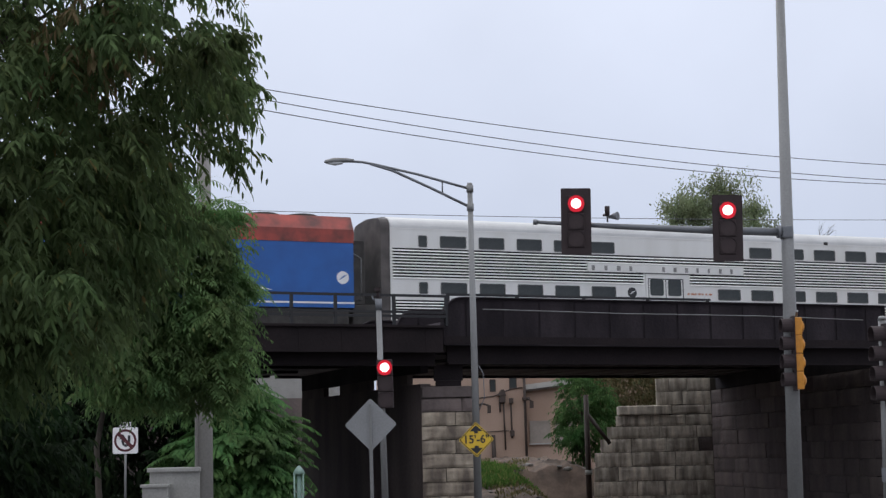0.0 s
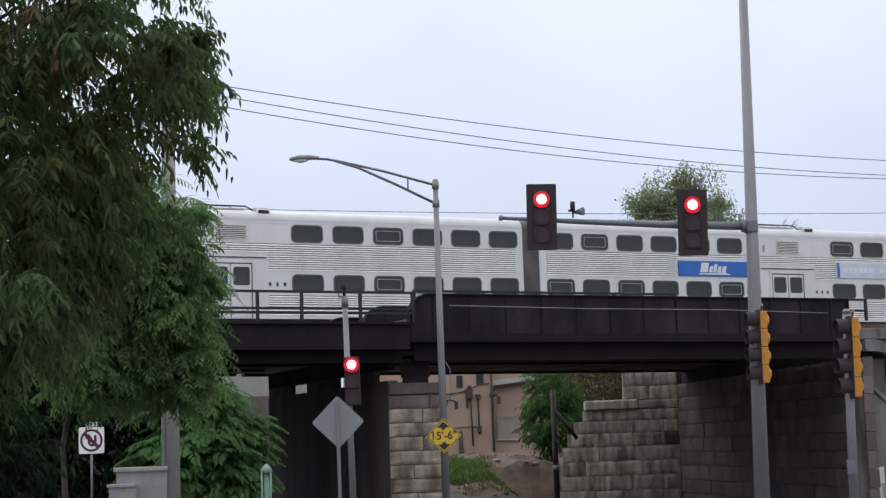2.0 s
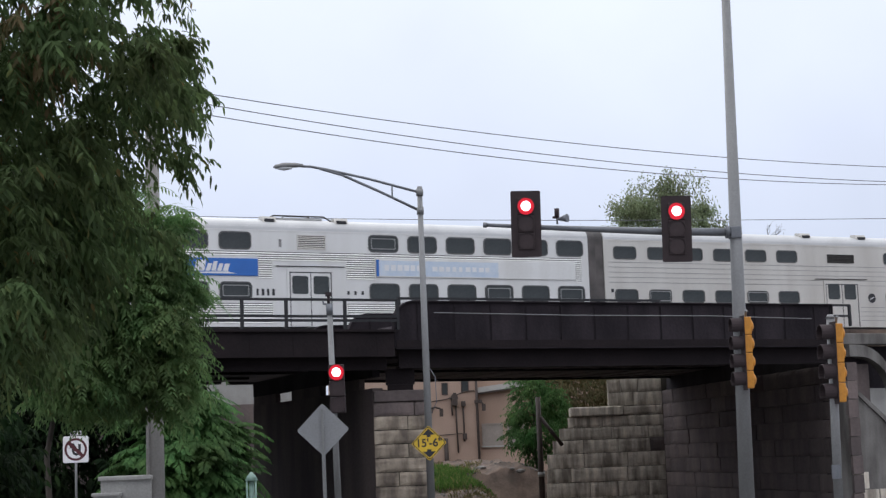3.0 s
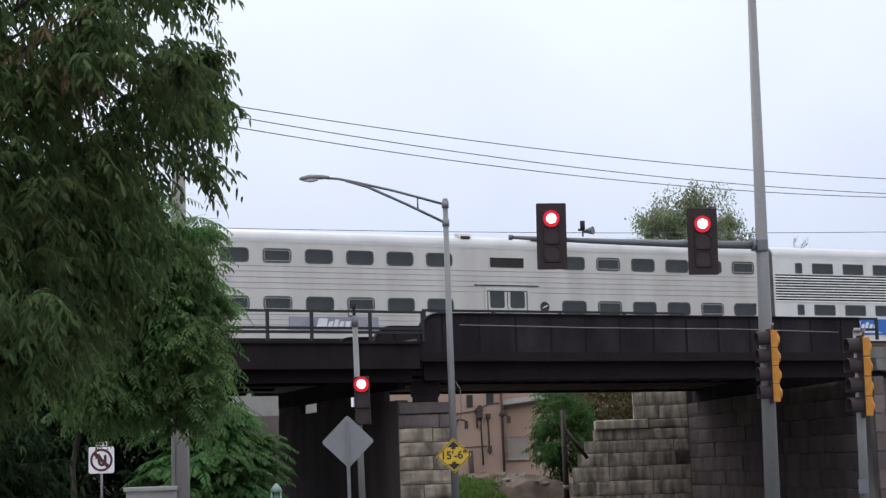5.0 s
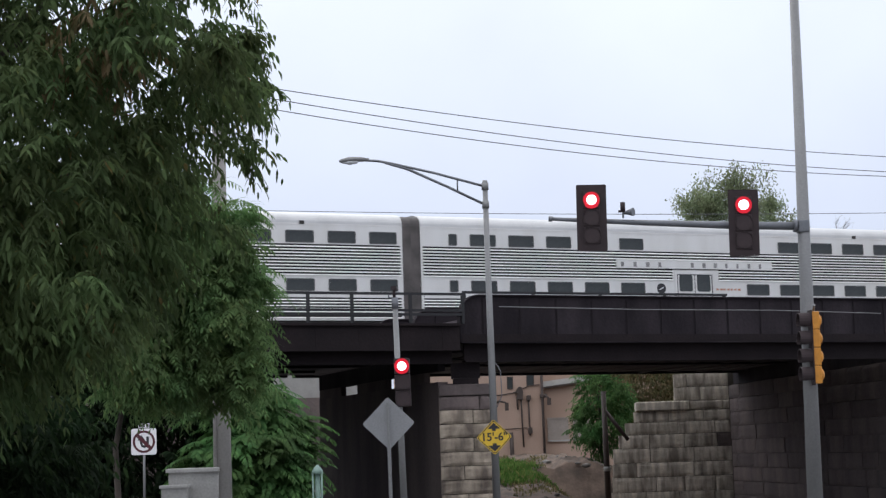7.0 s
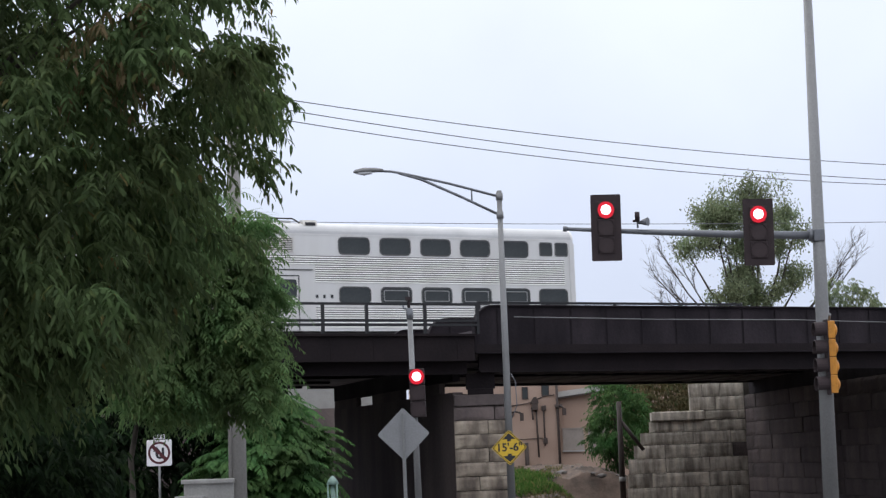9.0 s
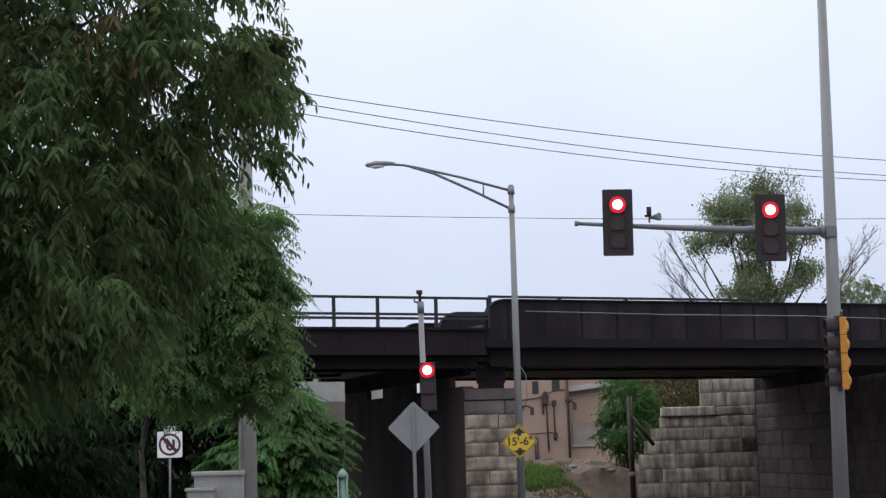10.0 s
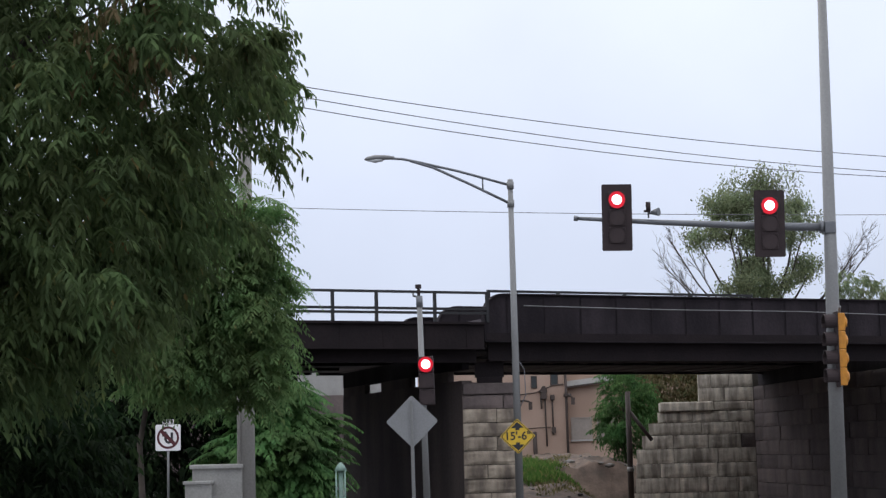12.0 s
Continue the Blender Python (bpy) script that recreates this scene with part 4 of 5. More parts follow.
# ---- signals, poles and signs ----
def visor(r, depth, seg=14):
    """A cut-away hood over a lens: open below and in front."""
    b = bmesh.new()
    rows = []
    for y, cut in ((0.0, 0.0), (-depth, 0.0)):
        rows.append([b.verts.new((r * math.cos(radians(-40 + 260 * k / seg)), y, r * math.sin(radians(-40 + 260 * k / seg)))) for k in range(seg + 1)])
        rows.append([b.verts.new(((r - 0.012) * math.cos(radians(-40 + 260 * k / seg)), y, (r - 0.012) * math.sin(radians(-40 + 260 * k / seg)))) for k in range(seg + 1)])
    o0, i0, o1, i1 = rows
    for k in range(seg):
        b.faces.new((o0[k], o0[k + 1], o1[k + 1], o1[k]))
        b.faces.new((i0[k], i1[k], i1[k + 1], i0[k + 1]))
        b.faces.new((o1[k], o1[k + 1], i1[k + 1], i1[k]))
    return b


VISOR = mesh_of("visor", visor(0.165, 0.24), SIGNAL_BLACK)
VISOR_SHORT = mesh_of("visor", visor(0.178, 0.03), SIGNAL_BLACK)
LENS_BIG = mesh_of("lens", plate(disc(0.16), -0.012, 0.0), LENS_OFF)
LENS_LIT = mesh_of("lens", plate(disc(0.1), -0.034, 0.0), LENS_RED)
LENS_EDGE = mesh_of("lens_glow", ring_plate(disc(0.172, 24), disc(0.1, 24), -0.026, 0.0), LENS_GLOW)


def traffic_light(m, label, sections=3, backplate=True, housing=SIGNAL_BLACK, lit=True):
    """A vertical signal head facing -y, centred at its pose."""
    ob = thing("traffic_light", m, label, "traffic light", "signal heads")
    h = 0.356 * sections
    if backplate:
        part("backplate", plate(rounded(0.60, h + 0.27, 0.03), 0.0, 0.012), SIGNAL_BLACK, ob)
    for k in range(sections):
        z = h / 2 - 0.178 - 0.356 * k
        part("housing", box(-0.17, 0.17, -0.02, 0.2, z - 0.174, z + 0.174, bevel=0.025), housing, ob)
        lens = part("lens", LENS_LIT if lit and k == 0 else LENS_BIG, LENS_OFF, ob, "lit red lens" if lit and k == 0 else "")
        lens.location = (0, -0.021, z)
        if lit and k == 0:
            part("lens_glow", LENS_EDGE, LENS_GLOW, lens)
        part("visor", VISOR_SHORT, SIGNAL_BLACK, ob).location = (0, -0.02, z)
    return ob


def side_light(m, label):
    """Four-section head in yellow, facing sideways towards the crossing street, with long dark hoods."""
    ob = thing("traffic_light", m, label, "traffic light", "side signal heads")
    for k in range(4):
        z = 0.534 - 0.356 * k
        part("housing", box(-0.17, 0.17, -0.03, 0.12, z - 0.175, z + 0.175, bevel=0.02), SIGNAL_YELLOW, ob)
        part("back_dome", tube([(0, 0.11, z), (0, 0.16, z), (0, 0.19, z), (0, 0.2, z)], [0.13, 0.12, 0.07, 0.02], seg=14), SIGNAL_YELLOW, ob)
        part("lens", LENS_BIG, LENS_OFF, ob).location = (0, -0.03, z)
        part("visor", VISOR, SIGNAL_BLACK, ob).location = (0, -0.03, z)
    part("backplate", plate(rounded(0.40, 1.48, 0.02), -0.04, -0.03), SIGNAL_BLACK, ob)
    part("bracket", tube([(0, 0.05, 0.71), (0.06, 0.05, 0.82), (0.1, 0.05, 0.84)], 0.025, seg=8), GALV, ob)
    return ob


mast = thing("signal_mast", pose(6.88, 32.7, 0, 0, 0, 0), "tall grey galvanised signal mast with a long arm", "signal mast")
part("pole", tube([(-0.045, 0, 0), (0.02, 0, 4.0), (0.14, 0, 11.2)], [0.155, 0.135, 0.085], seg=20), GALV, mast)
part("base_plate", box(-0.3, 0.22, -0.26, 0.26, 0, 0.05, bevel=0.01), GALV, mast)
part("arm", tube([(0.05, -0.05, 5.93), (-1.5, -0.07, 6.0), (-3.4, -0.08, 6.12), (-5.02, -0.1, 6.24)], [0.085, 0.075, 0.055, 0.036], seg=14), GALV_DARK, mast)
part("arm_clamp", box(-0.08, 0.15, -0.15, 0.13, 5.80, 6.05, bevel=0.03), GALV_DARK, mast)
part("arm_cap", tube([(-4.98, -0.1, 6.235), (-5.06, -0.1, 6.243)], 0.055, seg=12), GALV_DARK, mast)
part("arm_flange", tube([(-0.16, -0.06, 5.945), (-0.10, -0.06, 5.94)], 0.13, seg=14), GALV_DARK, mast)
detector = thing("arm_camera", pose(3.31, 32.55, 6.2), "small black camera and horn on the signal arm", "camera")
part("stem", tube([(0, 0, 0), (0, 0, 0.24)], 0.018, seg=8), GALV_DARK, detector)
part("body", tube([(0, 0, 0.14), (0, 0, 0.32)], 0.05, seg=12), SIGNAL_BLACK, detector)
part("horn", tube([(0.02, 0, 0.1), (0.12, -0.03, 0.11), (0.2, -0.08, 0.11)], [0.02, 0.06, 0.085], seg=14), GALV_DARK, detector)
part("clip", box(-0.09, 0.03, -0.03, 0.03, 0.12, 0.16), SIGNAL_BLACK, detector)

traffic_light(pose(2.67, 32.42, 6.21, 0, 0.9, 0), "black traffic light showing red, hung on the mast arm")
traffic_light(pose(5.69, 32.42, 6.01, 0, 1.2, 0), "black traffic light showing red, nearer the mast")
side_light(pose(6.92, 32.46, 3.48, 0, 1.5, -87), "yellow side-facing traffic light strapped to the mast")
side_light(pose(7.92, 29.5, 3.08, 0, 2.0, -84), "yellow side-facing traffic light on its own post")
post2 = thing("signal_post", pose(7.84, 29.62, 0), "slim grey signal post by the pavement", "signal post")
part("pole", tube([(0, 0, 0), (0.08, 0, 3.9)], [0.085, 0.075], seg=16), GALV, post2)
part("cap", tube([(0.08, 0, 3.9), (0.08, 0, 3.97)], [0.09, 0.05], seg=14), GALV, post2)
part("button", box(-0.1, 0.06, -0.12, -0.06, 1.0, 1.25), GALV_DARK, post2)

post3 = thing("signal_post", pose(-1.37, 36.25, 0), "thin grey signal post with a small camera on top", "signal post")
part("pole", tube([(0, 0, 0), (-0.09, 0, 5.05)], [0.078, 0.058], seg=16), GALV, post3)
part("collar", tube([(-0.085, 0, 4.85), (-0.09, 0, 5.1)], 0.075, seg=14), GALV_DARK, post3)
part("camera_head", merge(tube([(-0.1, 0, 5.1), (-0.1, 0, 5.3)], 0.035, seg=10), box(-0.17, -0.04, -0.09, 0.05, 5.27, 5.35)), SIGNAL_BLACK, post3)
part("bracket", tube([(-0.1, 0, 5.08), (-0.22, -0.02, 5.1), (-0.22, -0.02, 5.17)], 0.024, seg=8), GALV_DARK, post3)
traffic_light(pose(-1.33, 36.02, 3.21, 0, -1.2, 0), "black traffic light showing red on a slim post", backplate=False)

lamp = thing("street_lamp", pose(0.83, 46.0, 0), "grey street lamp with a trussed arm and flat head", "street lamp")
part("pole", tube([(0.00, 0, -1.15), (-0.02, 0, 4.74), (-0.03, 0, 9.21)], [0.115, 0.095, 0.072], seg=18), GALV, lamp)
part("pole_cap", tube([(-0.03, 0, 9.15), (-0.03, 0, 9.27)], [0.09, 0.07], seg=14), GALV, lamp)
part("arm", tube([(-0.03, 0, 9.10), (-1.47, 0, 9.54), (-2.67, 0, 9.85), (-3.08, 0, 9.94), (-3.45, 0, 9.97)], 0.036, seg=10), GALV_DARK, lamp)
part("brace", tube([(-0.03, 0, 8.57), (-1.10, 0, 9.13), (-2.21, 0, 9.67), (-2.85, 0, 9.88)], 0.038, seg=10), GALV_DARK, lamp)
part("strut", tube([(-0.81, 0, 8.99), (-0.81, 0, 9.34)], 0.022, seg=8), GALV_DARK, lamp)
for z in (8.57, 9.10):
    part("clamp", tube([(-0.03, 0, z - 0.1), (-0.03, 0, z + 0.1)], 0.1, seg=14), GALV, lamp)
head = part("lamp_head", tube([(-3.31, 0, 9.98), (-3.54, 0, 10.00), (-3.86, 0, 10.00), (-4.10, 0, 9.97), (-4.16, 0, 9.96)], [0.045, 0.07, 0.085, 0.06, 0.02], seg=14), GALV, lamp)
part("lens", tube([(-3.63, 0, 9.94), (-3.86, 0, 9.92), (-4.07, 0, 9.93)], [0.05, 0.07, 0.03], seg=12), LAMP_GLASS, head, "pale lamp lens")
cable = part("pole_cable", tube([(0.09, 0, 4.09), (0.22, 0, 3.86), (0.24, 0, 3.17), (0.09, 0, 2.85)], 0.014, seg=6), WIRE, lamp)


def diamond(half, r=0.05):
    o = rounded(half * 1.4142, half * 1.4142, r, 3)
    c = math.sqrt(0.5)
    return [((x - z) * c, (x + z) * c) for x, z in o]


clear = thing("clearance_sign", pose(0.81, 45.86, 2.02, 0, -1.0, 0), "yellow diamond clearance sign on the street lamp", "road sign")
part("panel", plate(diamond(0.495), 0.0, 0.006), SIGN_YELLOW, clear)
part("bracket", box(-0.06, 0.1, 0.006, 0.08, -0.25, 0.25), GALV, clear)
part("border", ring_plate(diamond(0.472), diamond(0.445), -0.004, 0.0), INK, clear)
for sgn in (1, -1):
    part("arrow", plate([(-0.055, sgn * 0.17), (0.055, sgn * 0.17), (0.055, sgn * 0.23), (0.18, sgn * 0.23), (0, sgn * 0.40), (-0.18, sgn * 0.23), (-0.055, sgn * 0.23)], -0.004, 0.0), INK, clear)
txt = bpy.data.curves.new("lettering", "FONT")
txt.offset = 0.006
txt.body, txt.size, txt.align_x, txt.align_y, txt.extrude = "15'-6\"", 0.31, "CENTER", "CENTER", 0.002
txt.materials.append(INK)
letters = new("lettering", txt)
letters.parent = clear
letters.matrix_basis = pose(0, -0.004, 0, 90, 0, 0)

warn = thing("warning_sign", pose(-1.57, 34.0, 2.29, 0, -0.5, 0), "bare metal back of a diamond warning sign", "road sign")
part("panel", plate(diamond(0.545), 0.0, 0.005), SIGN_BACK, warn)
part("post", merge(box(-0.03, 0.03, 0.006, 0.045, -2.29, 0.5), box(-0.045, -0.03, 0.006, 0.02, -2.29, 0.5)), GALV, warn)
part("front_post", box(-0.032, 0.022, -0.05, -0.002, -2.29, 0.42), GALV, warn)

turn = thing("no_turn_sign", pose(-7.61, 39.0, 2.13), "white square no-U-turn sign on a thin post", "road sign")
part("panel", plate(rounded(0.6, 0.62, 0.04), 0.0, 0.006), SIGN_WHITE, turn)
part("red_ring", ring_plate(disc(0.265, 28), disc(0.212, 28), -0.005, 0.0), SIGN_RED, turn)
part("slash", plate([(-0.18, 0.12), (-0.12, 0.18), (0.18, -0.12), (0.12, -0.18)], -0.006, -0.001), SIGN_RED, turn)
u_turn = [(0.12, 0.12), (0.06, 0.12)] + [(0.015 + 0.045 * math.cos(a), -0.04 + 0.05 * math.sin(a)) for a in (0, -0.8, -1.57, -2.34, -3.1416)] + [(-0.03, 0.04), (-0.09, 0.04)] + [(0.015 + 0.105 * math.cos(a), -0.04 + 0.11 * math.sin(a)) for a in (-3.1416, -2.34, -1.57, -0.8, 0)]
part("arrow", merge(plate(u_turn, -0.004, 0.0), plate([(-0.15, 0.03), (0.03, 0.03), (-0.06, 0.16)], -0.0042, 0.0)), INK, turn)
part("post", tube([(0, 0.03, -2.13), (0, 0.03, 0.36)], 0.03, seg=8), GALV, turn)
part("top_clip", box(-0.13, 0.13, -0.004, 0.03, 0.33, 0.43), SIGN_WHITE, turn)
for x in (-0.09, 0.0, 0.09):
    part("print_bar", box(x - 0.028, x + 0.028, -0.008, -0.004, 0.345, 0.415), INK, turn)

utility = thing("utility_pole", pose(-4.57, 31.0, 0), "greyed utility pole rising behind the tree", "utility pole")
part("pole", tube([(0.0, 0, 0), (0.0, 0, 4.0), (0.03, 0, 9.5)], [0.175, 0.155, 0.115], seg=16), WOOD_POLE, utility)
part("conduit", tube([(-0.12, -0.15, 0), (-0.1, -0.14, 6.5)], 0.035, seg=8), WOOD_POLE, utility)

gate = thing("stone_gatepost", pose(-5.6, 30.7, 0), "pale concrete wall end with stepped blocks", "gatepost")
part("wall", box(0.04, 0.98, 0.1, 0.5, 0, 1.46, bevel=0.02), CONCRETE_PALE, gate)
part("cap", box(0.0, 1.0, 0.04, 0.56, 1.44, 1.52, bevel=0.015), CONCRETE_PALE, gate)
part("step", box(-0.06, 0.42, -0.1, 0.1, 0, 1.18, bevel=0.02), CONCRETE_PALE, gate)
part("step_cap", box(-0.09, 0.45, -0.14, 0.1, 1.16, 1.22, bevel=0.012), CONCRETE_PALE, gate)

GREEN_PAINT = material("pale_green_paint", (0.20, 0.30, 0.25), 0.55, 0, (0.10, 0.16, 0.13), 5, 0.6, 40, 0.1)
bollard = thing("lamp_bollard", pose(-3.42, 38.0, 0), "pale green slatted post with a domed cap", "bollard")
for dx, dy in ((-0.1, -0.08), (0.1, -0.08), (0, 0.1)):
    part("rod", tube([(dx, dy, 0), (dx, dy, 1.28)], 0.022, seg=8), GREEN_PAINT, bollard)
part("cap", tube([(0, 0, 1.26), (0, 0, 1.36), (0, 0, 1.46)], [0.15, 0.11, 0.02], seg=14), GREEN_PAINT, bollard)
part("core", tube([(0, 0, 0), (0, 0, 1.26)], 0.06, seg=10), GREEN_PAINT, bollard)


def cable_line(name, pts, r, label, first=0):
    """A slack wire through three points, carried on past the last."""
    a, b, c = [Vector(p) for p in pts]
    out = []
    f = (b - a).length / (c - a).length
    for k in range(first, 41):
        t = k / 24
        out.append(a * ((t - f) * (t - 1) / f) + b * (t * (t - 1) / (f * (f - 1))) + c * (t * (t - f) / (1 - f)))
    ob = part(name, tube(out, r, seg=6), WIRE)
    return tagged(ob, label, "cable", "overhead wires")


cable_line("overhead_wire", [(-4.61, 30.98, 8.96), (1.48, 34.88, 8.66), (11.33, 41.19, 8.71)], 0.010, "thin black overhead wire, topmost")
cable_line("overhead_wire", [(-4.61, 30.98, 8.77), (1.47, 34.87, 8.36), (11.3, 41.17, 8.32)], 0.010, "thin black overhead wire, middle one")
cable_line("overhead_wire", [(-4.61, 30.98, 8.56), (1.46, 34.87, 8.16), (11.3, 41.17, 8.21)], 0.010, "thin black overhead wire, lowest of three")
cable_line("overhead_wire", [(-9.9, 80, 13.75), (1.3, 80, 13.22), (19.5, 80, 12.62)], 0.016, "thin wire beyond the tracks", -8)


far_pole = thing("utility_pole", pose(-19.69, 80.0, 0), "greyed utility pole beyond the tracks carrying a wire", "utility pole")
part("pole", tube([(0, 0, 0), (0, 0, 14.61)], [0.17, 0.11], seg=12), WOOD_POLE, far_pole)


# ---- building behind the bridge ----
shop = thing("stucco_building", pose(1.2, 95.0, 0, 0, 0, 4.0), "pinkish stucco building with boarded windows and downpipes", "building")
part("wall", box(-5.0, 3.3, 0, 8, 0, 7.6), STUCCO, shop)
part("side_wing", plate([(3.3, 0), (12.0, 0), (12.0, 6.1), (3.3, 5.1)], 0.5, 8), STUCCO, shop, "lower wing in paler stucco")
part("wing_roof", plate([(3.3, 5.16), (12, 6.16), (12, 6.46), (3.3, 5.46)], 0.2, 8), STUCCO_TRIM, shop)
part("gutter", plate([(3.3, 5.06), (12, 6.06), (12, 6.15), (3.3, 5.15)], 0.1, 0.5), PIPE, shop, "dark gutter under the sloping roof edge")
part("upper_wall", box(3.3, 12.0, 3.5, 8, 5.2, 7.4), STUCCO, shop)
for x, z, w, h in ((1.5, 5.45, 0.26, 0.62), (2.68, 5.6, 0.34, 0.6)):
    wd = part("window", ring_plate(moved(rounded(w + 0.1, h + 0.1, 0.01, 1), x, z), moved(rounded(w, h, 0.01, 1), x, z), -0.05, 0.0), PIPE, shop)
    part("pane", plate(moved(rounded(w, h, 0.01, 1), x, z), -0.01, 0.0), GLASS, wd)
for x in (4.25, 5.75):
    wd = part("boarded_window", plate(moved(rounded(1.1, 1.15, 0.02, 1), x, 2.75), 0.44, 0.5), BOARDED, shop, "boarded grey-green window")
    part("frame", ring_plate(moved(rounded(1.22, 1.27, 0.02, 1), x, 2.75), moved(rounded(1.08, 1.13, 0.02, 1), x, 2.75), 0.41, 0.5), BOARDED, wd)
    part("sill", box(x - 0.65, x + 0.65, 0.36, 0.5, 2.0, 2.1), STUCCO_TRIM, wd)
part("downpipe", tube([(3.32, -0.12, 7.4), (3.36, -0.12, 1.2), (3.1, -0.14, 0.95), (2.2, -0.14, 0.7)], 0.075, seg=8), PIPE, shop)
for pts in ([(2.1, -0.1, 4.9), (2.12, -0.1, 3.4), (2.16, -0.1, 1.75)], [(2.52, -0.1, 4.7), (2.55, -0.1, 2.4)], [(1.86, -0.1, 4.6), (1.9, -0.1, 3.9)]):
    part("conduit", tube(pts, 0.05, seg=6), PIPE, shop)
for x0, x1, z0, z1 in ((1.86, 2.2, 4.45, 4.85), (2.42, 2.66, 4.4, 4.7), (2.45, 2.68, 2.5, 2.85), (3.2, 3.62, 4.55, 4.75)):
    part("meter_box", box(x0, x1, -0.28, 0, z0, z1, bevel=0.03), PIPE, shop)
part("insulator_hood", plate([(1.75, 4.85), (2.25, 4.85), (2.12, 5.2), (1.98, 5.2)], -0.3, 0), PIPE, shop)
part("wall_lamp", merge(tube([(0.7, 0, 4.35), (0.85, -0.5, 4.4), (1.15, -0.7, 4.3)], 0.06, seg=6), box(1.1, 1.3, -0.8, -0.6, 3.85, 4.3)), PIPE, shop)
part("wall_lamp", merge(tube([(3.36, 0, 4.7), (3.5, -0.4, 4.65), (3.65, -0.5, 4.5)], 0.05, seg=6), box(3.58, 3.78, -0.6, -0.4, 4.1, 4.5)), PIPE, shop)
part("wall_cable", tube([(0.4, -0.06, 4.7), (1.6, -0.06, 4.85), (2.6, -0.06, 5.25), (3.2, -0.06, 5.3)], 0.03, seg=6), PIPE, shop)
part("wall_cable", tube([(0.2, -0.06, 2.75), (2.4, -0.06, 2.85)], 0.025, seg=6), PIPE, shop)
part("old_pipe", tube([(1.45, -0.12, 2.6), (1.5, -0.12, 0.2)], 0.12, seg=8), PIPE, shop, "wide brown pipe")


# ---- slope, grass, distance ----
def mound(name, m, sx, sy, height_at, mat, label, category, n=80):
    b = bmesh.new()
    g = [[b.verts.new((sx * i / n, sy * j / n, height_at(i / n, j / n))) for j in range(n + 1)] for i in range(n + 1)]
    for i in range(n):
        for j in range(n):
            b.faces.new((g[i][j], g[i + 1][j], g[i + 1][j + 1], g[i][j + 1])).smooth = True
    ob = part(name, b, mat)
    ob.matrix_basis = m
    return tagged(ob, label, category, kind="structure")


slope_m = pose(-2.0, 58.0, 0, 0, 0, 8)


def slope_height(a, b):
    """A low bank that climbs towards the building and towards the stone wall."""
    p = slope_m @ Vector((16 * a, 36 * b, 0))
    low = ground_z(p.x, p.y)
    rough = noise.fractal(Vector((a * 22, b * 40, 0.3)), 0.8, 2.0, 5) * 0.24
    top = 0.2 + 0.45 * b + 0.6 * ease((a - 0.36) / 0.25) * ease((b - 0.25) / 0.4) + rough
    rise = ease(b * 1.8) * ease(a / 0.1) * ease((0.98 - a) / 0.3) * (1 if b > 0.5 else ease((0.56 - a) / 0.1))
    return low + max(0.004, (top - low) * rise)


mound("gravel_slope", slope_m, 16.0, 36.0, slope_height, GRAVEL, "dirt and gravel bank rising to the building", "slope")


def grass_patch(name, count, place, size, mat, label, seed):
    """Blades of grass and weeds; place gives a point for two random numbers."""
    rng = np.random.default_rng(seed)
    p = np.array([place(a, b) for a, b in rng.random((count, 2))])
    way = rng.normal(0, 0.35, (count, 3)) + [0, 0, 1]
    me = leaf_mesh(name, p, way, rng.normal(0, 1, (count, 3)), rng.uniform(0.5, 1.2, count) * size, rng.uniform(0.03, 0.07, count), mat, 0.15)
    return tagged(part(name, me, mat), label, "grass", kind="stuff")




def on_slope(a, b):
    b = b * 0.55 + 0.40
    a = 0.25 + 0.27 * a * (1.3 - 0.6 * b) + 0.02 * math.sin(b * 9)
    return slope_m @ Vector((16 * a, 36 * b, slope_height(a, b)))


grass_patch("grass", 18000, on_slope, 0.42, GRASS, "green grass and weeds on the bank", 4)

DRY = leaf_material("dry_weeds", [(0, (0.10, 0.10, 0.045)), (0.6, (0.16, 0.14, 0.07)), (1, (0.26, 0.21, 0.12))], 0.9)


def on_bank(a, b):
    b = b * 0.6 + 0.3
    a = 0.34 + 0.22 * a + 0.03 * math.sin(b * 21)
    return slope_m @ Vector((16 * a, 36 * b, slope_height(a, b)))


grass_patch("dry_weeds", 2600, on_bank, 0.26, DRY, "dry weeds scattered on the gravel bank", 14)

# loose stones and broken concrete on the bank
rubble_bm = bmesh.new()
rr = random.Random(31)
for _ in range(420):
    a, b = rr.uniform(0.1, 0.9), rr.uniform(0.04, 0.75)
    c = slope_m @ Vector((16 * a, 36 * b, slope_height(a, b)))
    r = rr.uniform(0.03, 0.10) * (2.0 if rr.random() < 0.1 else 1.0)
    ico = bmesh.new()
    bmesh.ops.create_icosphere(ico, subdivisions=1, radius=r)
    for v in ico.verts:
        v.co = Vector((v.co.x * 1.5, v.co.y, v.co.z * 0.7)) * rr.uniform(0.75, 1.2) + c
    merge(rubble_bm, ico)
tagged(part("rubble", rubble_bm, CONCRETE), "loose pale stones scattered on the bank", "rubble", kind="stuff")

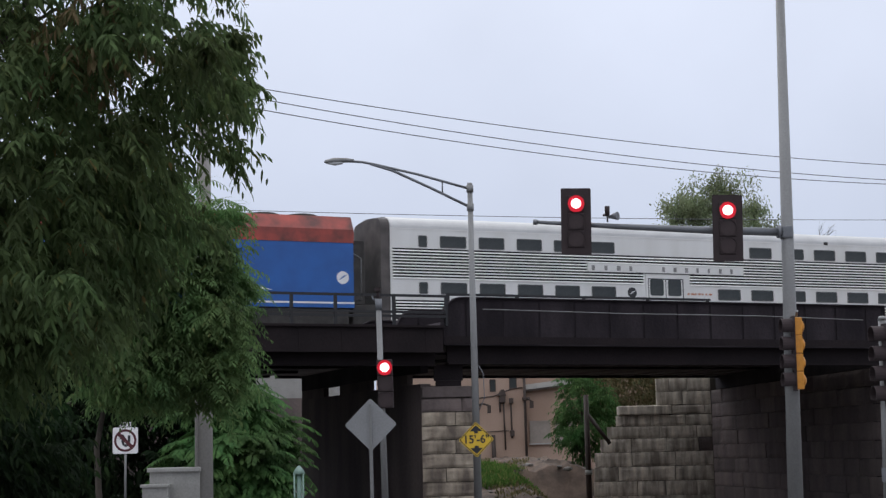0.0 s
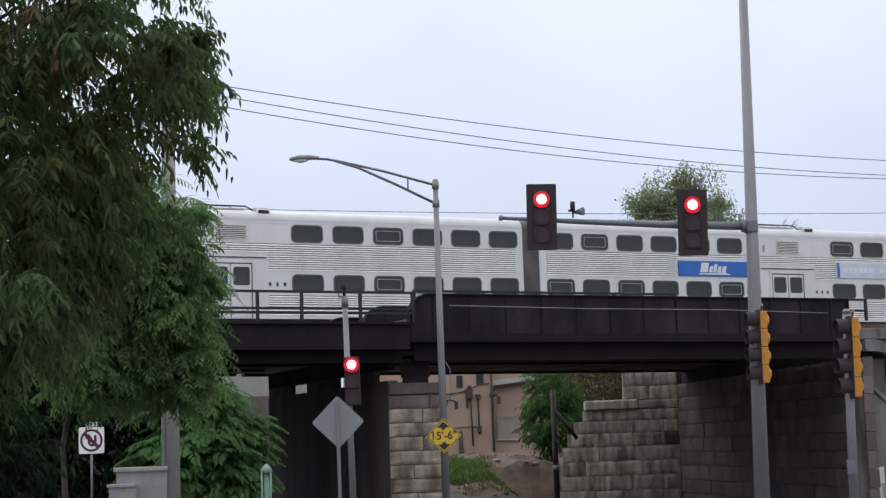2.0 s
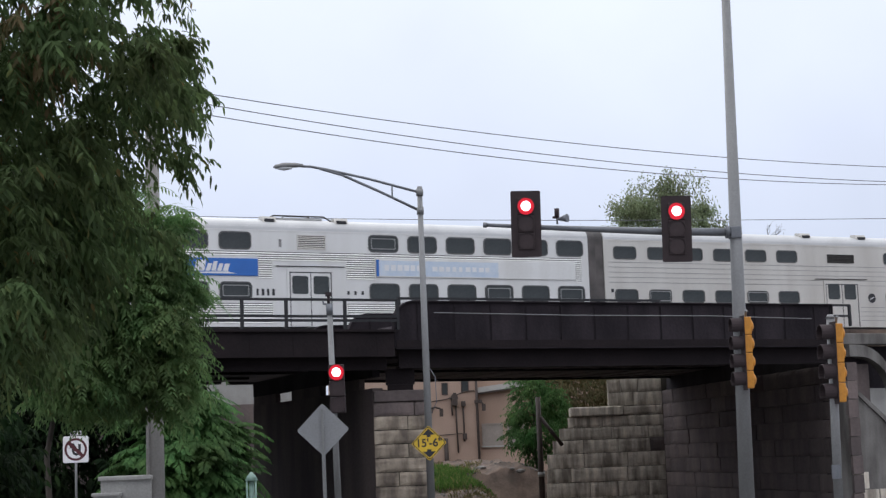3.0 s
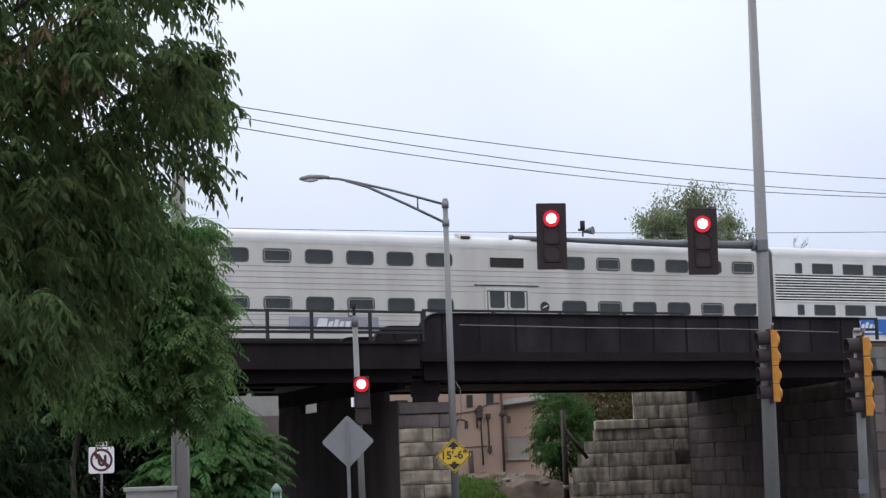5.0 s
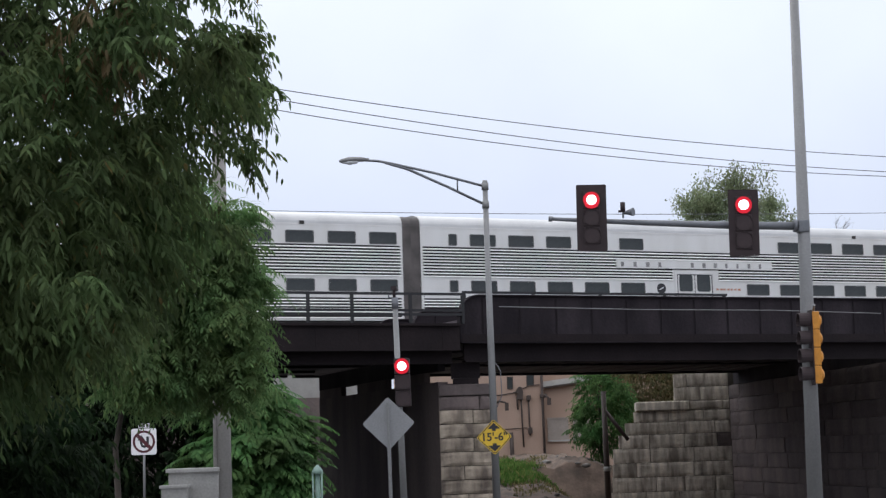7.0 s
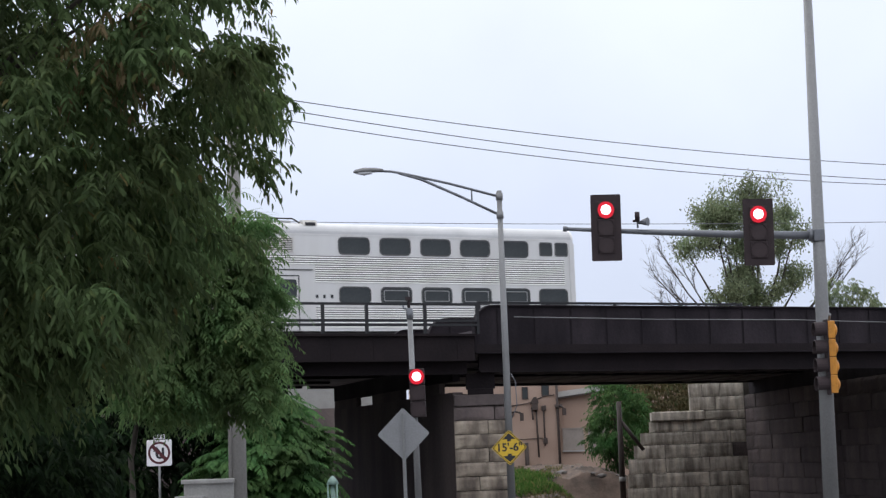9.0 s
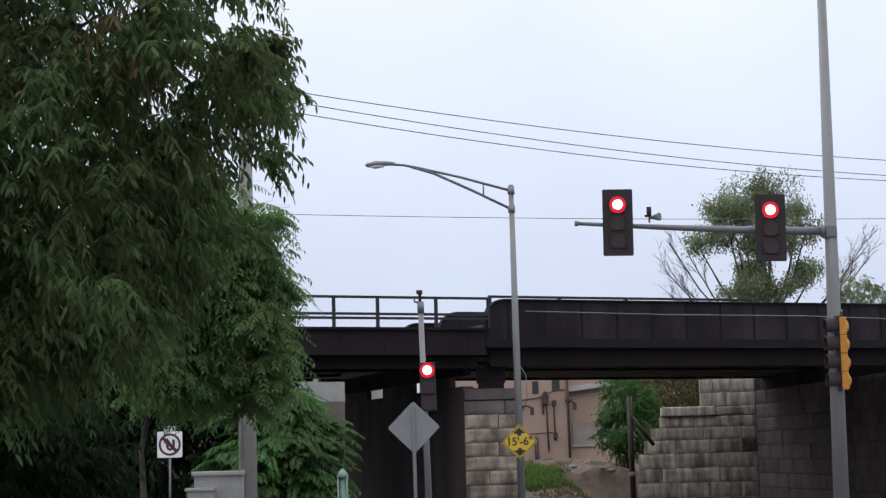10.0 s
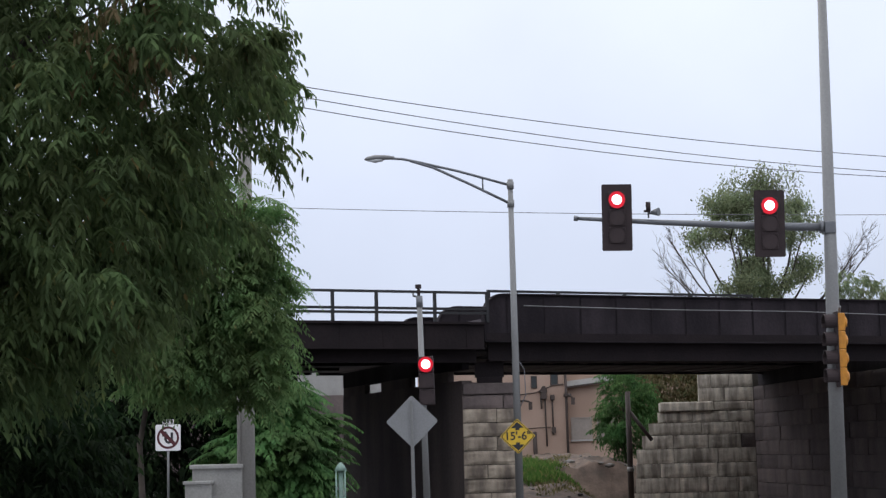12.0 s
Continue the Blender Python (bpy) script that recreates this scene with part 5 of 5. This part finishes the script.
# ---- trees and shrubs ----


def trunk_and_limbs(parent, height, r, spread, seed, mat=BARK, limbs=9, top=0.95, start=0.35):
    rng = random.Random(seed)
    pts = [(rng.uniform(-0.04, 0.04) * height * k / 6, rng.uniform(-0.04, 0.04) * height * k / 6, height * top * k / 6) for k in range(7)]
    part("trunk", tube(pts, [r * (1.25 if k == 0 else 1 - 0.13 * k) for k in range(7)], seg=12), mat, parent)
    tips = []
    for k in range(limbs):
        f = start + (1 - start) * (k + 0.5) / limbs * 0.95
        p = Vector(pts[min(int(f * 6), 5)])
        a = k * 2.4 + rng.uniform(-0.4, 0.4)
        length = spread * rng.uniform(0.65, 1.0) * (1.1 - 0.4 * f)
        d = Vector((math.cos(a), math.sin(a), rng.uniform(0.25, 0.8)))
        mid = p + d * length * 0.5 + Vector((0, 0, 0.08 * length))
        end = p + d * length
        part("limb", tube([p, mid, end], [r * 0.42 * (1.2 - f), r * 0.26 * (1.2 - f), r * 0.07], seg=8), mat, parent)
        tips += [mid, end]
    return tips


def drooping_crown(parent, inside, lo, hi, count, leaf, mat, seed, leaflets=11, frond=0.34, spread=0.9, hang=0.9, label="", center=None, clusters=0):
    """Compound leaves hung through a volume: each frond carries leaflets in pairs that droop."""
    rng = np.random.default_rng(seed)
    lo, hi = np.array(lo), np.array(hi)
    base = []
    while len(base) < count:
        p = lo + rng.random(3) * (hi - lo)
        d = inside(p)
        if d > 0 and rng.random() < (1.0 if d < 0.45 else 0.35):
            base.append(p)
    base = np.array(base)
    if clusters:
        hub = base[:clusters]
        k = np.arange(count) % clusters
        base[: count * 4 // 5] = (hub[k] + rng.normal(0, 0.16, (count, 3)) * [1, 1, 0.7])[: count * 4 // 5]
        stray = np.array([inside(p) <= -0.02 for p in base])
        base[stray] = hub[k][stray]
    c = np.array(center) if center is not None else (lo + hi) / 2
    out = base - c
    out[:, 2] *= 0.3
    out /= np.linalg.norm(out, axis=1)[:, None] + 1e-6
    way = out * 0.8 + rng.normal(0, 0.55, (count, 3)) + [0, 0, -0.15]
    way /= np.linalg.norm(way, axis=1)[:, None]
    fl = frond * rng.uniform(0.6, 1.25, count)
    P, W, F, L, B = [], [], [], [], []
    for k in range(leaflets):
        f = (k // 2 + 0.6) / (leaflets / 2 + 0.1)
        sgn = 1 if k % 2 else -1
        drop = np.array([0, 0, -1.0]) * (fl * f * f * 0.45)[:, None]
        P.append(base + way * (fl * f)[:, None] + drop)
        side = np.cross(way, [0, 0, 1.0])
        side /= np.linalg.norm(side, axis=1)[:, None] + 1e-6
        W.append(side * sgn * spread + way * 0.55 + np.array([0, 0, -1.0]) * hang + rng.normal(0, 0.4, (count, 3)))
        F.append(np.array([0, 0, 1.0]) + rng.normal(0, 0.45, (count, 3)))
        L.append(leaf * rng.uniform(0.7, 1.25, count) * (1.05 - 0.3 * f))
        B.append(leaf * rng.uniform(0.18, 0.30, count))
    me = leaf_mesh("crown", np.concatenate(P), np.concatenate(W), np.concatenate(F), np.concatenate(L), np.concatenate(B), mat)
    return part("crown", me, mat, parent, label)


def frond_crown(parent, inside, lo, hi, whorls, fronds, length, pairs, leaf, mat, seed, rise=0.35, droop=0.45, label=""):
    """Whorls of long feathered fronds: each arches outwards and carries flat leaflets in pairs."""
    rng = np.random.default_rng(seed)
    lo, hi = np.array(lo), np.array(hi)
    hubs = []
    while len(hubs) < whorls:
        p = lo + rng.random(3) * (hi - lo)
        d = inside(p)
        if d > 0 and rng.random() < (1.0 if d < 0.4 else 0.3):
            hubs.append(p)
    n = whorls * fronds
    base = np.repeat(np.array(hubs), fronds, 0) + rng.normal(0, 0.04, (n, 3))
    turn = np.tile(np.arange(fronds) * 2 * math.pi / fronds, whorls) + np.repeat(rng.random(whorls) * 6.28, fronds) + rng.normal(0, 0.25, n)
    way = np.stack([np.cos(turn), np.sin(turn), rise + rng.normal(0, 0.28, n)], 1)
    way /= np.linalg.norm(way, axis=1)[:, None]
    long = length * rng.uniform(0.65, 1.2, n)
    down = np.array([0, 0, -1.0])
    P, W, F, L, B = [base], [way], [np.tile([0, 0, 1.0], (n, 1))], [long * 0.9], [np.full(n, 0.018)]
    for k in range(pairs):
        f = (k + 1.2) / (pairs + 0.6)
        at_f = base + way * (long * f)[:, None] + down * (long * droop * f * f)[:, None]
        run = way + down * (2 * droop * f)
        run /= np.linalg.norm(run, axis=1)[:, None]
        side = np.cross(run, [0, 0, 1.0])
        side /= np.linalg.norm(side, axis=1)[:, None] + 1e-6
        for sgn in (-1, 1):
            P.append(at_f)
            W.append(side * sgn + run * (0.35 + 0.5 * f) + down * 0.22 + rng.normal(0, 0.09, (n, 3)))
            F.append(np.cross(side, run) + rng.normal(0, 0.14, (n, 3)))
            L.append(leaf * rng.uniform(0.85, 1.15, n) * (1.1 - 0.55 * f * f))
            B.append(leaf * rng.uniform(0.17, 0.24, n))
    me = leaf_mesh("crown", np.concatenate(P), np.concatenate(W), np.concatenate(F), np.concatenate(L), np.concatenate(B), mat, 0.25)
    return part("crown", me, mat, parent, label)


def lumpy(center, radii, power=2.0, rough=0.22, freq=1.0, cut=None):
    """How deep a point lies inside a lumpy, blunt ellipsoid; negative outside."""
    c, r = np.array(center), np.array(radii)

    def depth(p):
        if cut and cut(p):
            return -1
        q = np.abs((p - c) / r)
        d = 1 - float((q ** power).sum() ** (1 / power))
        return d + rough * noise.noise(Vector(p) * freq) + 0.5 * rough * noise.noise(Vector(p) * freq * 2.7)
    return depth


tree = thing("street_tree", pose(-4.35, 13.6, 0), "large dark green tree with long drooping leaves", "tree")
trunk_and_limbs(tree, 7.2, 0.2, 2.2, 3, limbs=14, start=0.5)
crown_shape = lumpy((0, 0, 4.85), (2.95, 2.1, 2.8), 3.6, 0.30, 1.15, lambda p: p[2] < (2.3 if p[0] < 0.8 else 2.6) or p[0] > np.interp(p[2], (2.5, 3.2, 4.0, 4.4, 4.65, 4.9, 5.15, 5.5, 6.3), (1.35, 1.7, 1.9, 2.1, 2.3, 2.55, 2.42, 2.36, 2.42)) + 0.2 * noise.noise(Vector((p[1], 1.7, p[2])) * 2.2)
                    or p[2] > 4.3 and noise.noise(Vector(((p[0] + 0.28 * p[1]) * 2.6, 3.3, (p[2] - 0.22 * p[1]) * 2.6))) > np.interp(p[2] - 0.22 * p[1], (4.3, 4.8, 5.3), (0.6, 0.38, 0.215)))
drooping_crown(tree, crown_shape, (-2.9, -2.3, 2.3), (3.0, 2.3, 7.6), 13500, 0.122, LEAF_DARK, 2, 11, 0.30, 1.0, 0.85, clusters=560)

drooping_crown(tree, lumpy((1.72, -1.75, 4.85), (0.32, 0.3, 0.36), 2.0, 0.2, 1.5), (1.3, -2.1, 4.4), (2.1, -1.4, 5.3), 36, 0.12, LEAF_RUSSET, 23, 9, 0.22, 0.8, 1.1, "turning russet leaves")

bushy = thing("feathery_tree", pose(-5.45, 26.0, 0), "young tree with feathery green leaves behind the pole", "tree")
trunk_and_limbs(bushy, 6.0, 0.06, 1.5, 8, limbs=9, start=0.52)
frond_crown(bushy, lumpy((0.95, 0, 4.4), (1.35, 1.2, 1.95), 2.6, 0.3, 0.9), (-0.9, -1.4, 2.6), (2.7, 1.4, 6.4), 190, 8, 0.55, 9, 0.15, LEAF_SHADE, 5, 0.1, 0.6)
drooping_crown(bushy, lumpy((0.85, 0, 4.3), (1.35, 1.2, 1.8), 2.6, 0.3, 0.9), (-0.9, -1.4, 2.6), (2.7, 1.4, 6.3), 2300, 0.14, LEAF_SHADE, 25, 11, 0.36, 1.0, 0.7, clusters=240)

sumac = thing("sumac_shrub", pose(-5.45, 40.0, 0), "bright green shrub with long feathered fronds by the bridge", "shrub")
trunk_and_limbs(sumac, 3.0, 0.07, 1.6, 12, limbs=8, start=0.1)
frond_crown(sumac, lumpy((0.25, 0, 1.3), (1.35, 1.3, 2.1), 2.0, 0.25, 0.8), (-1.6, -1.6, 0.0), (2.2, 1.6, 3.6), 150, 10, 0.95, 16, 0.24, LEAF_MID, 6, 0.3, 0.5)

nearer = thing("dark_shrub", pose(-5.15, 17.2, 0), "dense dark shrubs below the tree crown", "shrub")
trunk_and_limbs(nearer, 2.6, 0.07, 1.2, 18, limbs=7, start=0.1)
drooping_crown(nearer, lumpy((-0.25, 0, 1.25), (1.3, 1.0, 1.45), 2.8, 0.22, 0.8), (-1.7, -1.2, 0.0), (1.2, 1.2, 2.9), 2200, 0.15, LEAF_UNDER_TREE, 17, 11, 0.4, 0.9, 0.7)

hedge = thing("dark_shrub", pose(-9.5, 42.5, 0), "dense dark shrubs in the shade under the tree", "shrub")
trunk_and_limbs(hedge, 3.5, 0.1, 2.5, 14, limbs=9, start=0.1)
drooping_crown(hedge, lumpy((0, 0, 2.3), (4.3, 1.8, 3.4), 3.0, 0.14, 0.6), (-4.6, -2, 0.0), (4.6, 2, 5.8), 3600, 0.30, LEAF_UNDER_TREE, 7, 13, 0.6, 1.0, 0.45)


def far_tree():
    """Several stems that fork towards separate leafy lobes, with bare twigs at both flanks."""
    ob = thing("far_tree", pose(15.35, 95.0, 4.45), "half-bare tree with thin pale leaves beyond the tracks", "tree")
    rng = random.Random(21)
    twigs = bmesh.new()
    tips = []
    fork = Vector((0.5, 0, 3.9))
    part("trunk", tube([(0.4, 0, 0), (0.45, 0, 1.4), fork], [0.34, 0.28, 0.24], seg=10), BARK, ob)

    def spray(p, d, length, r, level, leafy):
        mid = p + d * length * 0.5 + Vector((rng.uniform(-.1, .1), rng.uniform(-.1, .1), rng.uniform(-.05, .1))) * length
        end = p + d * length + Vector((0, 0, 0.1 * length))
        tube([p, mid, end], [r, r * 0.7, r * 0.35], twigs, seg=4)
        if leafy:
            tips.extend((mid, end))
        if level < 2:
            for _ in range(4):
                nd = (d + Vector((rng.uniform(-.9, .9), rng.uniform(-.9, .9), rng.uniform(-.4, .7)))).normalized()
                spray(p.lerp(end, rng.uniform(0.3, 1.0)), nd, length * rng.uniform(0.5, 0.75), r * 0.55, level + 1, leafy)

    lobes = ((0.9, 12.0, 0.9, 0.8, 5), (-0.3, 11.2, 1.5, 1.0, 8), (-1.4, 10.5, 1.4, 0.9, 7), (-0.8, 9.4, 1.7, 1.0, 8), (1.3, 10.6, 1.1, 0.9, 5), (1.3, 9.3, 1.5, 1.1, 7),
             (3.1, 11.0, 0.9, 0.8, 4), (3.1, 9.4, 1.3, 0.9, 6), (-0.9, 6.2, 1.2, 0.8, 7), (1.5, 6.3, 1.6, 0.9, 9), (3.6, 7.1, 1.0, 0.8, 5), (0.4, 7.7, 1.6, 0.9, 6), (-3.0, 9.0, 0.8, 0.5, 3))
    for lx, lz, rx, rz, count in lobes:
        c = Vector((lx, rng.uniform(-1.0, 1.0), lz))
        start = Vector((0.5 + lx * 0.12, 0, 3.7 + rng.uniform(0, 0.3)))
        bend = start.lerp(c, 0.5) + Vector((lx * 0.10, 0, rng.uniform(-0.3, 0.2)))
        part("limb", tube([start, bend, c], [0.10, 0.065, 0.025], seg=7), BARK, ob)
        for k in range(count):
            q = bend.lerp(c, rng.uniform(0.45, 1.0))
            goal = c + Vector((rng.uniform(-1, 1) * rx, rng.uniform(-1, 1) * rx, rng.uniform(-1, 1) * rz)) * 0.95
            spray(q, (goal - q + Vector((0, 0, 0.05))).normalized(), max(0.45, (goal - q).length * 0.7), 0.022, 0, True)
    for lx, lz in ((-4.6, 9.0), (-4.9, 7.6), (-4.0, 6.6), (-3.4, 8.2), (6.6, 8.9), (7.2, 8.2), (6.2, 7.4), (5.2, 6.8), (-4.4, 5.8)):
        c = Vector((lx, rng.uniform(-1.0, 1.0), lz))
        start = Vector((0.5 + lx * 0.35, 0, 4.1))
        bend = start.lerp(c, 0.55) + Vector((0, 0, -0.4))
        part("limb", tube([start, bend, c], [0.06, 0.045, 0.022], seg=6), BARK, ob)
        for f in (0.1, 0.3, 0.5, 0.7, 0.9):
            d = (c - bend).normalized()
            spray(bend.lerp(c, f), (d + Vector((rng.uniform(-.5, .5), rng.uniform(-.5, .5), rng.uniform(-.2, .6)))).normalized(), rng.uniform(0.7, 1.5), 0.022, 0, False)
    part("twig", twigs, BARK, ob)
    g = np.random.default_rng(3)
    t = np.array([list(p) for p in tips])
    per = 8
    base = np.repeat(t, per, 0) + g.normal(0, 0.24, (len(t) * per, 3))
    n = len(base)
    me = leaf_mesh("crown", base, g.normal(0, 1, (n, 3)) + [0, 0, -0.3], g.normal(0, 1, (n, 3)), g.uniform(0.11, 0.2, n), g.uniform(0.06, 0.10, n), LEAF_FAR_HAZE)
    part("crown", me, LEAF_FAR_HAZE, ob)
    return ob


far_tree()
shrub = thing("far_shrub", pose(20.5, 92.0, 4.8), "low green shrub beyond the tracks", "shrub")
trunk_and_limbs(shrub, 5.0, 0.08, 1.0, 4)
drooping_crown(shrub, lumpy((0.2, 0, 4.7), (1.9, 1.0, 1.5), 2.0, 0.45, 0.9), (-2.4, -1, 3.4), (2.8, 1, 6.3), 420, 0.28, LEAF_FAR_HAZE, 9, 9, 0.5)

green = thing("roadside_bush", pose(6.6, 80.0, 0.2), "bushy green sapling by the stepped wall", "shrub")
trunk_and_limbs(green, 5.0, 0.09, 1.2, 6)
drooping_crown(green, lumpy((0.1, 0, 3.2), (1.25, 1.1, 2.0), 2.0, 0.6, 1.1), (-1.8, -1.4, 0.8), (1.8, 1.4, 5.3), 1000, 0.19, LEAF_MID, 10, 13, 0.5)
russet = thing("russet_bush", pose(9.6, 86.0, 0.9), "olive and russet bush above the wing wall", "shrub")
trunk_and_limbs(russet, 3.6, 0.08, 1.2, 16)
drooping_crown(russet, lumpy((0, 0, 3.5), (3.0, 1.4, 1.8), 2.0, 0.3, 0.9), (-3.2, -1.6, 1.4), (3.2, 1.6, 5.6), 1500, 0.24, LEAF_RUSSET, 11, 9, 0.5)
leaner = thing("leaning_post", pose(6.3, 74.0, 0), "dark leaning post with a brace before the bush", "post")
part("post", tube([(0, 0, -1.2), (-0.02, 0, 4.1)], [0.14, 0.11], seg=10), PIPE, leaner)
part("brace", tube([(0.05, 0, 3.2), (1.0, 0, 1.9)], 0.09, seg=8), PIPE, leaner)
part("band", tube([(0, 0, 0.55), (0, 0, 0.75)], 0.16, seg=10), CONCRETE_PALE, leaner)


def motions():
    times = [k * 0.5 for k in range(25)]
    for car, s in TRAIN:
        walk(car, [(t, train_at(t, s)) for t in times])


motions()
